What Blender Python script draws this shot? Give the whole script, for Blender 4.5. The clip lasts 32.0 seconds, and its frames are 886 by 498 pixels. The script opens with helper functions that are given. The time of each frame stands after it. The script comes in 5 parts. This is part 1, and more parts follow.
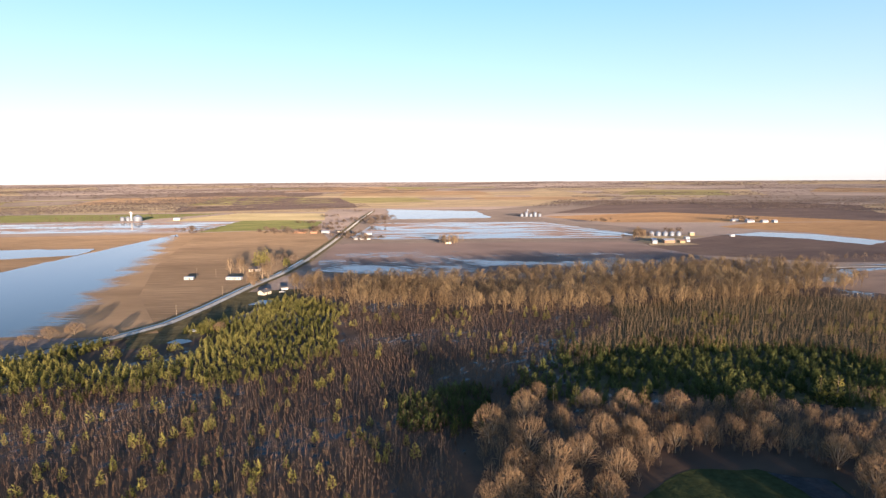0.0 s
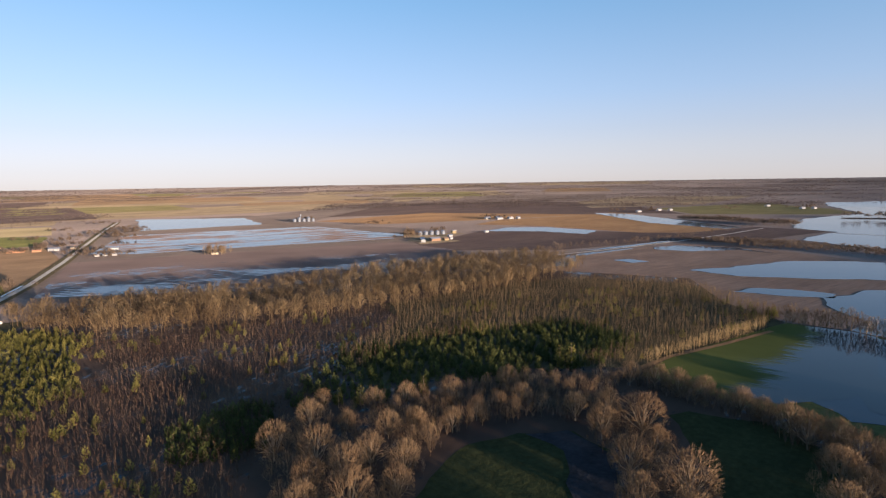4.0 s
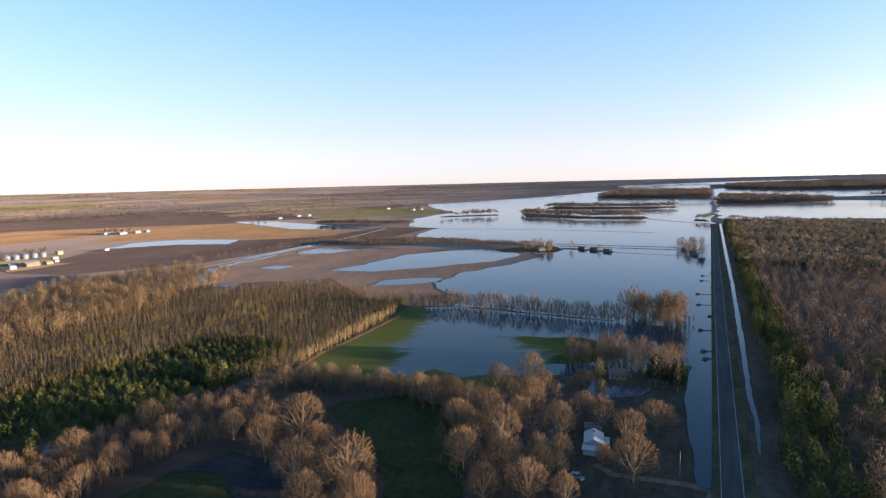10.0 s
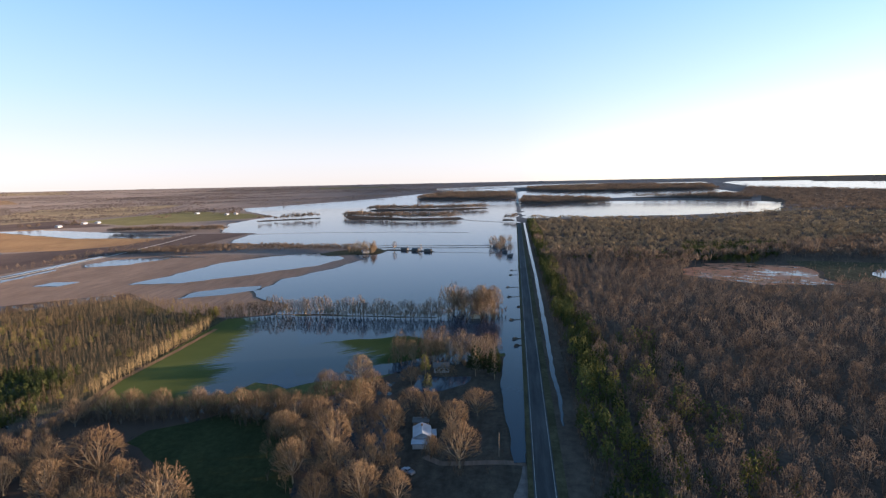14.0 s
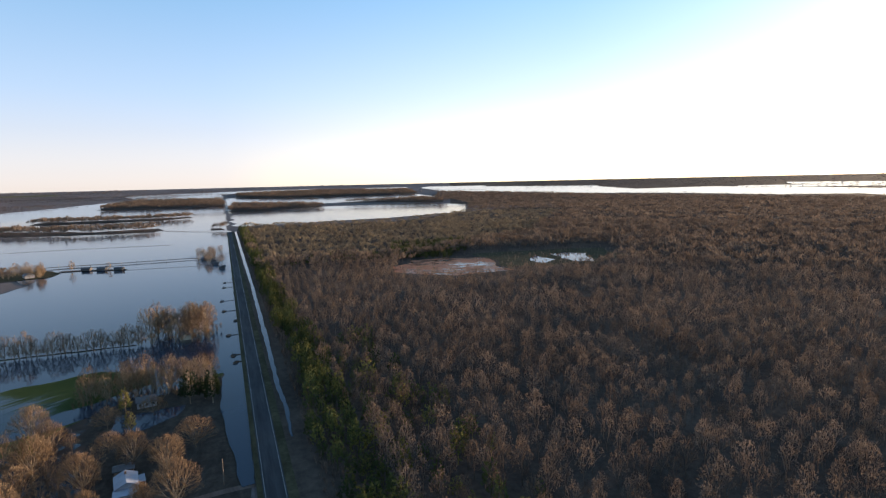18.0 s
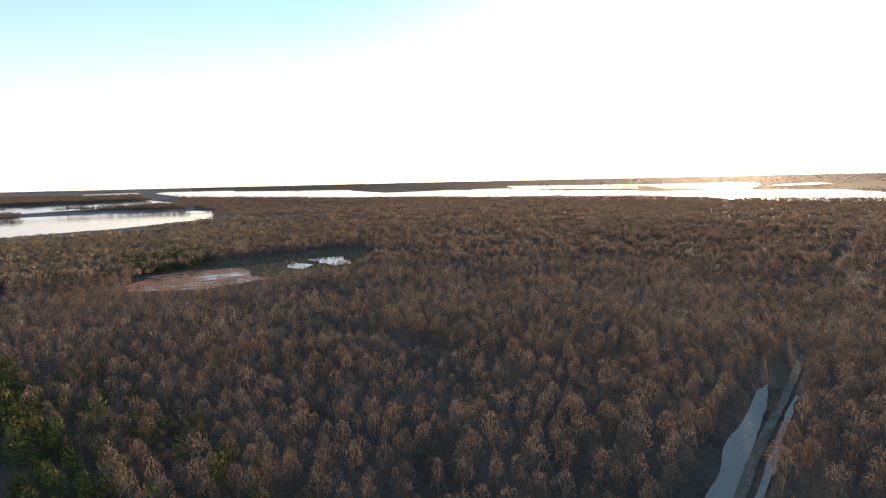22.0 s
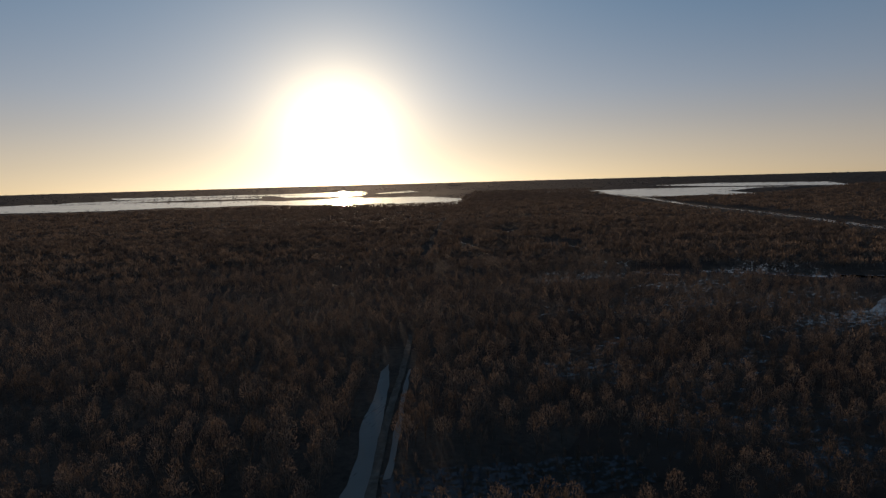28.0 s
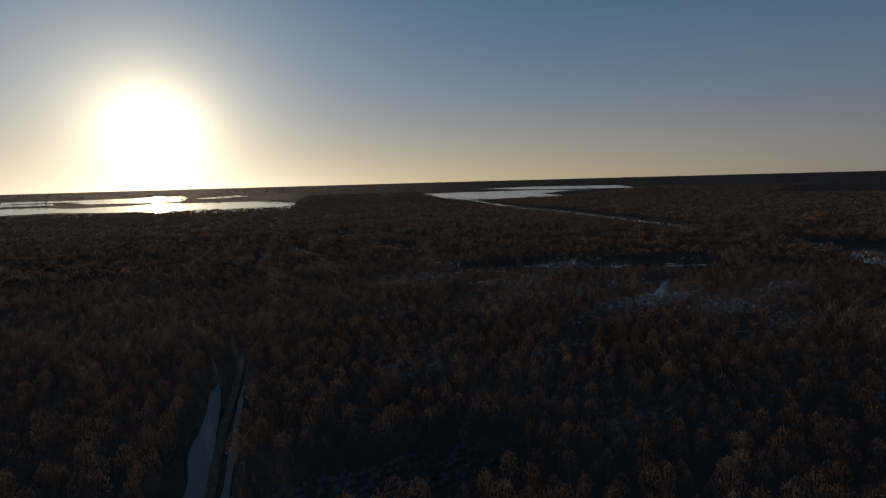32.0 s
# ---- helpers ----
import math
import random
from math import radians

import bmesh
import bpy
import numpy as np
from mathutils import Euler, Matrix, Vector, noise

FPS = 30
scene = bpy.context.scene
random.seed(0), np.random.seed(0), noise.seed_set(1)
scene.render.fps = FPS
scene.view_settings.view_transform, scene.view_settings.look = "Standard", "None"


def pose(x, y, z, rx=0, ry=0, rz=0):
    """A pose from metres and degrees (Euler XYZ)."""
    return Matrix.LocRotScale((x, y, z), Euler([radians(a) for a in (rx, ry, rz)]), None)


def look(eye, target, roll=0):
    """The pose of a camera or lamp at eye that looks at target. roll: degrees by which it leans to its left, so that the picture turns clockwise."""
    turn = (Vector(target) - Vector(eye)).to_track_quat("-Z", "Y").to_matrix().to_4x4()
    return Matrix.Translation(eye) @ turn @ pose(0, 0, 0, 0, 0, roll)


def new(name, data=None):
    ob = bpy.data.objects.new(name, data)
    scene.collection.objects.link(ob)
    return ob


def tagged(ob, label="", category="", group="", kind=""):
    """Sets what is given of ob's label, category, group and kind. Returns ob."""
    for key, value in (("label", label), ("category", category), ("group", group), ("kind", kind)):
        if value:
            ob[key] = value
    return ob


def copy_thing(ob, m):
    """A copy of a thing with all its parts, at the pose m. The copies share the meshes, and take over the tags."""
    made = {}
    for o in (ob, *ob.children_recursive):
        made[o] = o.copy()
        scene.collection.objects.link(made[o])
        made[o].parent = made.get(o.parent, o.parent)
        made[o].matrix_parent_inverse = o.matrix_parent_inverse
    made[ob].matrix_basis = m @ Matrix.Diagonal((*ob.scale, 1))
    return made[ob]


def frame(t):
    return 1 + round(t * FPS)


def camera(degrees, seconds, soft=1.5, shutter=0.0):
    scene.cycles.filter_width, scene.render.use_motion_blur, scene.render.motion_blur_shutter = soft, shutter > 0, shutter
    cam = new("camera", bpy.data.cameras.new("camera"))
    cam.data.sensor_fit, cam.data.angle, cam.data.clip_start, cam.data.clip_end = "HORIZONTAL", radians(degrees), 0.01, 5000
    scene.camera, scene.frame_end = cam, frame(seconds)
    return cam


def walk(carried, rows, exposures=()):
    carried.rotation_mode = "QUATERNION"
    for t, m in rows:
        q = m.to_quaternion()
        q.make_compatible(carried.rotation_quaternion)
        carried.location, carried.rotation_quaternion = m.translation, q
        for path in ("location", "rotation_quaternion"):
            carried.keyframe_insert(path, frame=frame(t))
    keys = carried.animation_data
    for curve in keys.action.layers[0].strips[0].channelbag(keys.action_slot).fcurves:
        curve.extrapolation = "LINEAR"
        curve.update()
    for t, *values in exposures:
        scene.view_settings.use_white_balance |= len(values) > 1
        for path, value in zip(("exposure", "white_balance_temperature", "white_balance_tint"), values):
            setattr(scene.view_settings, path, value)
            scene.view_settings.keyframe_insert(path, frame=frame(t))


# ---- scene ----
cam = camera(78.71, 32.0, 1.3)
PATH = [
    (0.0, pose(0, 0, 100, 82.77, 0.32, 0.00)),
    (0.5, pose(0, 0, 100, 82.81, 0.39, -3.02)),
    (1.0, pose(0, 0, 100, 82.84, 0.50, -5.92)),
    (1.5, pose(0, 0, 100, 82.87, 0.58, -8.78)),
    (2.0, pose(0, 0, 100, 82.91, 0.66, -11.98)),
    (2.5, pose(0, 0, 100, 82.91, 0.74, -15.05)),
    (3.0, pose(0, 0, 100, 82.92, 0.84, -17.81)),
    (3.5, pose(0, 0, 100, 82.93, 0.89, -20.44)),
    (4.0, pose(0, 0, 100, 82.94, 0.91, -23.71)),
    (4.5, pose(0, 0, 100, 82.94, 0.95, -27.01)),
    (6.5, pose(0, 0, 100, 82.98, 1.02, -38.42)),
    (7.0, pose(0, 0, 100, 82.99, 1.04, -41.59)),
    (7.5, pose(0, 0, 100, 83.00, 1.17, -45.07)),
    (8.0, pose(0, 0, 100, 83.01, 1.20, -48.40)),
    (8.5, pose(0, 0, 100, 83.00, 1.21, -51.61)),
    (9.0, pose(0, 0, 100, 83.00, 1.23, -54.65)),
    (9.5, pose(0, 0, 100, 82.99, 1.32, -57.61)),
    (10.0, pose(0, 0, 100, 82.99, 1.37, -60.48)),
    (10.5, pose(0, 0, 100, 82.97, 1.38, -63.23)),
    (11.0, pose(0, 0, 100, 82.95, 1.34, -65.73)),
    (11.5, pose(0, 0, 100, 82.93, 1.35, -68.06)),
    (12.0, pose(0, 0, 100, 82.90, 1.35, -70.24)),
    (12.5, pose(0, 0, 100, 82.90, 1.31, -72.21)),
    (13.0, pose(0, 0, 100, 82.87, 1.24, -74.12)),
    (13.5, pose(0, 0, 100, 82.88, 1.19, -76.30)),
    (14.0, pose(0, 0, 100, 82.87, 1.16, -79.13)),
    (14.5, pose(0, 0, 100, 82.85, 1.17, -82.83)),
    (16.5, pose(0, 0, 100, 82.85, 1.17, -96.57)),
    (17.0, pose(0, 0, 100, 82.86, 1.22, -100.74)),
    (17.5, pose(0, 0, 100, 82.85, 1.26, -104.84)),
    (18.0, pose(0, 0, 100, 82.85, 1.30, -108.78)),
    (18.5, pose(0, 0, 100, 82.84, 1.36, -112.07)),
    (19.0, pose(0, 0, 100, 82.83, 1.34, -114.87)),
    (19.5, pose(0, 0, 100, 82.82, 1.32, -117.72)),
    (20.0, pose(0, 0, 100, 82.80, 1.33, -120.52)),
    (20.5, pose(0, 0, 100, 82.77, 1.30, -123.33)),
    (21.0, pose(0, 0, 100, 82.77, 1.22, -126.29)),
    (21.5, pose(0, 0, 100, 82.76, 1.27, -130.24)),
    (22.0, pose(0, 0, 100, 82.76, 1.29, -134.28)),
    (22.5, pose(0, 0, 100, 82.78, 1.27, -138.00)),
    (23.0, pose(0, 0, 100, 82.75, 1.30, -141.46)),
    (23.5, pose(0, 0, 100, 82.79, 1.36, -144.74)),
    (24.0, pose(0, 0, 100, 82.77, 1.42, -147.64)),
    (24.5, pose(0, 0, 100, 82.77, 1.37, -150.56)),
    (25.0, pose(0, 0, 100, 82.75, 1.45, -153.97)),
    (25.5, pose(0, 0, 100, 82.80, 1.47, -157.67)),
    (26.0, pose(0, 0, 100, 82.79, 1.50, -161.14)),
    (26.5, pose(0, 0, 100, 82.79, 1.45, -164.51)),
    (28.5, pose(0, 0, 100, 82.85, 1.57, -174.67)),
    (29.0, pose(0, 0, 100, 82.83, 1.49, -176.83)),
    (29.5, pose(0, 0, 100, 82.80, 1.47, -178.96)),
    (30.0, pose(0, 0, 100, 82.79, 1.50, -181.02)),
    (30.5, pose(0, 0, 100, 82.84, 1.52, -183.24)),
    (31.0, pose(0, 0, 100, 82.82, 1.59, -185.57)),
    (31.5, pose(0, 0, 100, 82.80, 1.54, -187.67)),
    (32.0, pose(0, 0, 100, 82.79, 1.56, -189.77)),
]
EXPOSURE = [(0, 1.8, 6050, 20), (2, 1.42, 6050, 20), (4, 1.25, 5950, 20), (7, 1.75, 6050, 20), (9, 1.8, 6050, 20), (14, 1.8, 6050, 20), (17, 1.52, 6200, 20), (19, 1.98, 6500, 20), (20, 2.12, 6700, 20), (23, 2.0, 6900, 21), (24, 1.45, 6900, 23), (25, 1.17, 6800, 24), (26.5, 0.62, 6600, 24), (28.5, -0.36, 6300, 21), (29, -0.4, 6250, 20), (30, -0.88, 6150, 19), (31, -1.15, 6000, 18), (32, -0.72, 6000, 18)]

walk(cam, PATH, EXPOSURE)

# ---- light: low winter sun and clear sky ----
SUN_AZ, SUN_EL = 162.0, 4.9          # degrees clockwise from +y, degrees above the level
world = bpy.data.worlds.new("sky")
scene.world = world
world.use_nodes = True
wn = world.node_tree.nodes
sky = wn.new("ShaderNodeTexSky")
sky.sky_type, sky.sun_disc = "NISHITA", False
sky.sun_elevation, sky.sun_rotation = radians(SUN_EL), radians(SUN_AZ)
sky.altitude, sky.air_density, sky.dust_density, sky.ozone_density = 100, 1.0, 0.15, 3.0
wn["Background"].inputs["Strength"].default_value = 0.119
sun_from = Vector((math.sin(radians(SUN_AZ)) * math.cos(radians(SUN_EL)),
                   math.cos(radians(SUN_AZ)) * math.cos(radians(SUN_EL)), math.sin(radians(SUN_EL))))


def wmath(op, a, b=None):
    n = wn.new("ShaderNodeMath")
    n.operation = op
    for s, v in zip(n.inputs, (a, b)):
        if isinstance(v, (int, float)):
            s.default_value = v
        elif v is not None:
            world.node_tree.links.new(v, s)
    return n.outputs[0]


# the sun's bright aureole: falls off with the angle from the sun
way = wn.new("ShaderNodeTexCoord")
up = wn.new("ShaderNodeSeparateXYZ")
world.node_tree.links.new(way.outputs["Generated"], up.inputs[0])
height = wmath("MAXIMUM", up.outputs["Z"], 0.0)
dot = wn.new("ShaderNodeVectorMath")
dot.operation = "DOT_PRODUCT"
dot.inputs[1].default_value = sun_from
world.node_tree.links.new(way.outputs["Generated"], dot.inputs[0])
angle = wmath("MULTIPLY", wmath("ARCCOSINE", wmath("MINIMUM", dot.outputs["Value"], 0.99999)), 57.3)
glow = wmath("MINIMUM", wmath("MAXIMUM", wmath("SUBTRACT", wmath("DIVIDE", 300.0, wmath("POWER", wmath("ADD", angle, 1.0), 1.9)), 0.25), 0.0), 70.0)
# dusty warm band low in the sky on the sun's side
band = wmath("MULTIPLY", wmath("MULTIPLY", wmath("MAXIMUM", wmath("SUBTRACT", 1.0, wmath("DIVIDE", angle, 75.0)), 0.0), wmath("POWER", 2.718, wmath("MULTIPLY", height, -11.0))), 4.7)
dust = wn.new("ShaderNodeVectorMath")
dust.operation, dust.inputs[0].default_value = "SCALE", (1.1, 0.74, 0.02)
world.node_tree.links.new(band, dust.inputs["Scale"])
tone = wn.new("ShaderNodeVectorMath")
tone.operation = "SCALE"
world.node_tree.links.new(glow, tone.inputs["Scale"])
both = wn.new("ShaderNodeVectorMath")
both.operation = "ADD"
soft = wn.new("ShaderNodeHueSaturation")
soft.inputs["Saturation"].default_value = 0.76
world.node_tree.links.new(sky.outputs[0], soft.inputs["Color"])
# thin winter haze evens out the sky's hue: peach-white at the horizon, blue overhead
grey = wn.new("ShaderNodeRGBToBW")
world.node_tree.links.new(soft.outputs[0], grey.inputs[0])
hue = wn.new("ShaderNodeValToRGB")
while len(hue.color_ramp.elements) < 5:
    hue.color_ramp.elements.new(0.5)
for e, (p, c) in zip(hue.color_ramp.elements, ((0.0, (1.05, 0.99, 0.86)), (0.06, (0.94, 1.0, 0.99)), (0.15, (0.74, 1.03, 1.28)), (0.3, (0.54, 1.05, 1.53)), (0.6, (0.42, 1.02, 1.75)))):
    e.position, e.color = p, (*c, 1)
world.node_tree.links.new(up.outputs["Z"], hue.inputs[0])
warm = wn.new("ShaderNodeVectorMath")
warm.operation = "MULTIPLY"
warm.inputs[1].default_value = (1.2, 0.93, 0.46)
warm.inputs[0].default_value = (0.95, 0.98, 1.0)
world.node_tree.links.new(warm.outputs[0], tone.inputs[0])
veil = wn.new("ShaderNodeVectorMath")
veil.operation = "SCALE"
world.node_tree.links.new(hue.outputs[0], veil.inputs[0])
level = wmath("MAXIMUM", wmath("SUBTRACT", 3.1, wmath("MULTIPLY", up.outputs["Z"], 4.0)), 1.5)
world.node_tree.links.new(wmath("ADD", wmath("MULTIPLY", grey.outputs[0], 0.6), wmath("MULTIPLY", level, 0.4)), veil.inputs["Scale"])
even = wn.new("ShaderNodeMix")
even.data_type = "RGBA"
even.inputs[0].default_value = 0.94
world.node_tree.links.new(soft.outputs[0], even.inputs[6])
world.node_tree.links.new(veil.outputs[0], even.inputs[7])
base = wn.new("ShaderNodeVectorMath")
world.node_tree.links.new(even.outputs[2], base.inputs[0])
world.node_tree.links.new(dust.outputs[0], base.inputs[1])
world.node_tree.links.new(base.outputs[0], both.inputs[0])
world.node_tree.links.new(tone.outputs[0], both.inputs[1])
world.node_tree.links.new(both.outputs[0], wn["Background"].inputs["Color"])
sun = new("sun", bpy.data.lights.new("sun", "SUN"))
sun.data.energy, sun.data.angle, sun.data.color = 4.4, radians(0.6), (1.0, 0.74, 0.46)
sun.matrix_world = look(sun_from * 300, (0, 0, 0))

# ---- materials ----
def material(name, rough=0.9):
    m = bpy.data.materials.new(name)
    m.use_nodes = True
    b = m.node_tree.nodes["Principled BSDF"]
    b.inputs["Roughness"].default_value = rough
    b.inputs["Specular IOR Level"].default_value = 0.02
    return m, m.node_tree, b


def put(tree, kind, **values):
    n = tree.nodes.new(kind)
    for k, v in values.items():
        n.inputs[k].default_value = v
    return n


def ramp(tree, factor, stops):
    r = tree.nodes.new("ShaderNodeValToRGB")
    while len(r.color_ramp.elements) < len(stops):
        r.color_ramp.elements.new(0.5)
    for e, (p, c) in zip(r.color_ramp.elements, stops):
        e.position, e.color = p, (*c, 1)
    tree.links.new(factor, r.inputs[0])
    return r.outputs[0]


def place(tree, scale, turn=0.0):
    """Object coordinates in metres, turned about z and scaled along each axis."""
    co = tree.nodes.new("ShaderNodeTexCoord")
    mp = tree.nodes.new("ShaderNodeMapping")
    mp.vector_type = "TEXTURE"
    mp.inputs["Rotation"].default_value = (0, 0, radians(turn))
    mp.inputs["Scale"].default_value = scale
    tree.links.new(co.outputs["Object"], mp.inputs["Vector"])
    return mp.outputs[0]


def noise_of(tree, vec, scale=1.0, detail=5.0, rough=0.6):
    n = put(tree, "ShaderNodeTexNoise", Scale=scale, Detail=detail, Roughness=rough)
    tree.links.new(vec, n.inputs["Vector"])
    return n.outputs[0]


def mix(tree, fac, a, b, how="MIX"):
    m = tree.nodes.new("ShaderNodeMix")
    m.data_type, m.blend_type = "RGBA", how
    if isinstance(fac, float):
        m.inputs[0].default_value = fac
    else:
        tree.links.new(fac, m.inputs[0])
    for v, s in ((a, m.inputs[6]), (b, m.inputs[7])):
        if isinstance(v, tuple):
            s.default_value = (*v, 1)
        else:
            tree.links.new(v, s)
    return m.outputs[2]


def bump(tree, b, height, strength=0.5, dist=0.3):
    n = put(tree, "ShaderNodeBump", Strength=strength, Distance=dist)
    tree.links.new(height, n.inputs["Height"])
    tree.links.new(n.outputs[0], b.inputs["Normal"])


def soil(name, dark, light, turn=0.0, furrow=True, big=90.0, rough=0.95):
    """Worked ground: broad patches of damp and dry, long drill lines, fine clods."""
    m, t, b = material(name, rough)
    broad = noise_of(t, place(t, (big * 2.2, big, big), turn), 1.0, 6, 0.62)
    col = ramp(t, broad, [(0.3, dark), (0.72, light)])
    fine = noise_of(t, place(t, (40, 2.6, 5) if furrow else (3, 3, 3), turn), 1.0, 4, 0.7)
    shade = ramp(t, fine, [(0.3, (0.62, 0.62, 0.62)), (0.7, (1.25, 1.25, 1.25))])
    t.links.new(mix(t, 0.85, col, shade, "MULTIPLY"), b.inputs["Base Color"])
    bump(t, b, fine, 0.8, 0.5)
    b.inputs["Diffuse Roughness"].default_value = 1.0
    return m


def water_nodes(t, b, base=(0.02, 0.024, 0.027), ripple=0.009, size=1.0, rough=0.05):
    b.inputs["Base Color"].default_value = (*base, 1)
    b.inputs["Roughness"].default_value = rough
    b.inputs["IOR"].default_value = 1.333
    b.inputs["Specular IOR Level"].default_value = 0.25
    n = noise_of(t, place(t, (2.6 * size, 1.1 * size, 1), 20), 1.0, 3, 0.6)
    n2 = noise_of(t, place(t, (70 * size, 22 * size, 10), 20), 1.0, 3, 0.6)
    s = t.nodes.new("ShaderNodeMath")
    s.operation = "MULTIPLY"
    t.links.new(n, s.inputs[0])
    t.links.new(n2, s.inputs[1])
    bump(t, b, s.outputs[0], ripple, 1.0)


def water(name, **kw):
    m, t, b = material(name)
    water_nodes(t, b, **kw)
    return m


def wet_soil(name, dark, light, turn, level=0.5, rows=3.2, length=45.0, blue=(0.02, 0.025, 0.03), fall=None, ripple=0.004, gloss=0.06):
    """Worked ground that stands in water: thin sheets of water lie along the drill rows."""
    m, t, b = material(name, 0.9)
    broad = noise_of(t, place(t, (160, 70, 50), turn), 1.0, 5, 0.6)
    col = ramp(t, broad, [(0.3, dark), (0.7, light)])
    row = noise_of(t, place(t, (length, rows, 9), turn), 1.0, 5, 0.62)
    s = t.nodes.new("ShaderNodeMath")
    s.operation = "ADD"
    t.links.new(row, s.inputs[0])
    t.links.new(broad, s.inputs[1])
    if fall:
        # the ground sinks along one direction: (its turn, where it begins to sink, over how many metres)
        xyz = t.nodes.new("ShaderNodeSeparateXYZ")
        t.links.new(place(t, (1, 1, 1), fall[0]), xyz.inputs[0])
        dip = put(t, "ShaderNodeMapRange")
        for k, v in ((1, fall[1]), (2, fall[1] + fall[2]), (3, -0.5), (4, 0.5)):
            dip.inputs[k].default_value = v
        t.links.new(xyz.outputs[0], dip.inputs[0])
        sunk = t.nodes.new("ShaderNodeMath")
        t.links.new(s.outputs[0], sunk.inputs[0])
        t.links.new(dip.outputs[0], sunk.inputs[1])
        s = sunk
    wetness = ramp(t, s.outputs[0], [(min(0.98, level - 0.02), (0, 0, 0)), (min(1.0, level + 0.04), (1, 1, 1))])
    s.use_clamp = False
    half = t.nodes.new("ShaderNodeMath")
    half.operation = "MULTIPLY"
    half.inputs[1].default_value = 0.5
    t.links.new(s.outputs[0], half.inputs[0])
    t.links.new(half.outputs[0], wetness.node.inputs[0])
    w = t.nodes.new("ShaderNodeBsdfPrincipled")
    water_nodes(t, w, blue, ripple, 0.8, gloss)
    t.links.new(col, b.inputs["Base Color"])
    bump(t, b, row, 0.5, 0.3)
    b.inputs["Diffuse Roughness"].default_value = 1.0
    ms = t.nodes.new("ShaderNodeMixShader")
    t.links.new(wetness, ms.inputs[0])
    t.links.new(b.outputs[0], ms.inputs[1])
    t.links.new(w.outputs[0], ms.inputs[2])
    t.links.new(ms.outputs[0], t.nodes["Material Output"].inputs["Surface"])
    return m


def plant(name, a, b_, thin=0.22, round_crown=True, lay=0.6):
    """Twigs or needles: colour runs from plant to plant and from piece to piece; sprays take the lie of their crown."""
    m, t, b = material(name, 0.85)
    at = t.nodes.new("ShaderNodeAttribute")
    at.attribute_name = "tint"
    col = ramp(t, at.outputs["Fac"], [(0.0, a), (1.0, b_)])
    geo = t.nodes.new("ShaderNodeNewGeometry")
    var = ramp(t, geo.outputs["Random Per Island"], [(0.0, (0.86, 0.86, 0.86)), (1.0, (1.14, 1.14, 1.14))])
    t.links.new(mix(t, 1.0, col, var, "MULTIPLY"), b.inputs["Base Color"])
    lie = None
    if round_crown:
        at = t.nodes.new("ShaderNodeAttribute")
        at.attribute_name = "lie"
        lie = t.nodes.new("ShaderNodeVectorTransform")
        lie.vector_type, lie.convert_from, lie.convert_to = "NORMAL", "OBJECT", "WORLD"
        t.links.new(at.outputs["Vector"], lie.inputs[0])
        part_of = t.nodes.new("ShaderNodeVectorMath")
        part_of.operation = "SCALE"
        part_of.inputs["Scale"].default_value = lay
        t.links.new(lie.outputs[0], part_of.inputs[0])
        lie = t.nodes.new("ShaderNodeVectorMath")
        t.links.new(part_of.outputs[0], lie.inputs[0])
        t.links.new(geo.outputs["Normal"], lie.inputs[1])
        t.links.new(lie.outputs[0], b.inputs["Normal"])
    if thin:
        thru = t.nodes.new("ShaderNodeBsdfTranslucent")
        if lie:
            t.links.new(lie.outputs[0], thru.inputs["Normal"])
        both_ways = t.nodes.new("ShaderNodeMixShader")
        both_ways.inputs[0].default_value = thin
        t.links.new(b.inputs["Base Color"].links[0].from_socket, thru.inputs["Color"])
        t.links.new(b.outputs[0], both_ways.inputs[1])
        t.links.new(thru.outputs[0], both_ways.inputs[2])
        t.links.new(both_ways.outputs[0], t.nodes["Material Output"].inputs["Surface"])
    return m


def paint(name, colour, rough=0.6, metal=0.0, grain=0.25, size=1.5):
    """Painted or weathered sheet: blotches at two scales."""
    m, t, b = material(name, rough)
    b.inputs["Metallic"].default_value = metal
    b.inputs["Specular IOR Level"].default_value = 0.4
    n = noise_of(t, place(t, (size, size, size * 1.6)), 1.0, 6, 0.65)
    lo = tuple(c * (1 - grain) for c in colour)
    t.links.new(ramp(t, n, [(0.3, lo), (0.65, colour)]), b.inputs["Base Color"])
    bump(t, b, n, 0.15, 0.03)
    return m


# Mauve-grey tint puts the haze over the plain into its colour.
M_LAND = soil("far_land", (0.12, 0.099, 0.092), (0.195, 0.161, 0.145), 12, False, 330)
M_LITTER = soil("leaf_litter", (0.05, 0.038, 0.031), (0.105, 0.078, 0.06), 0, False, 25)
M_BROWN = soil("ploughed_brown", (0.116, 0.081, 0.052), (0.2, 0.14, 0.088), 3)
M_ORANGE = soil("ploughed_orange", (0.15, 0.094, 0.052), (0.225, 0.144, 0.078), 20)
M_DARK = soil("ploughed_dark", (0.0555, 0.0429, 0.0407), (0.0888, 0.0666, 0.0592), 10)
M_MAUVE = soil("fallow_mauve", (0.092, 0.076, 0.068), (0.142, 0.118, 0.105), 5)
M_STRAW = soil("stubble_straw", (0.165, 0.14, 0.082), (0.265, 0.222, 0.13), 8)
M_TAN = soil("stubble_tan", (0.125, 0.1, 0.07), (0.21, 0.168, 0.112), 6)
M_GREEN = soil("winter_wheat", (0.068, 0.074, 0.028), (0.118, 0.12, 0.046), 5, False, 40)
M_PASTURE = soil("olive_pasture", (0.09, 0.086, 0.04), (0.155, 0.135, 0.066), 8, False, 60)
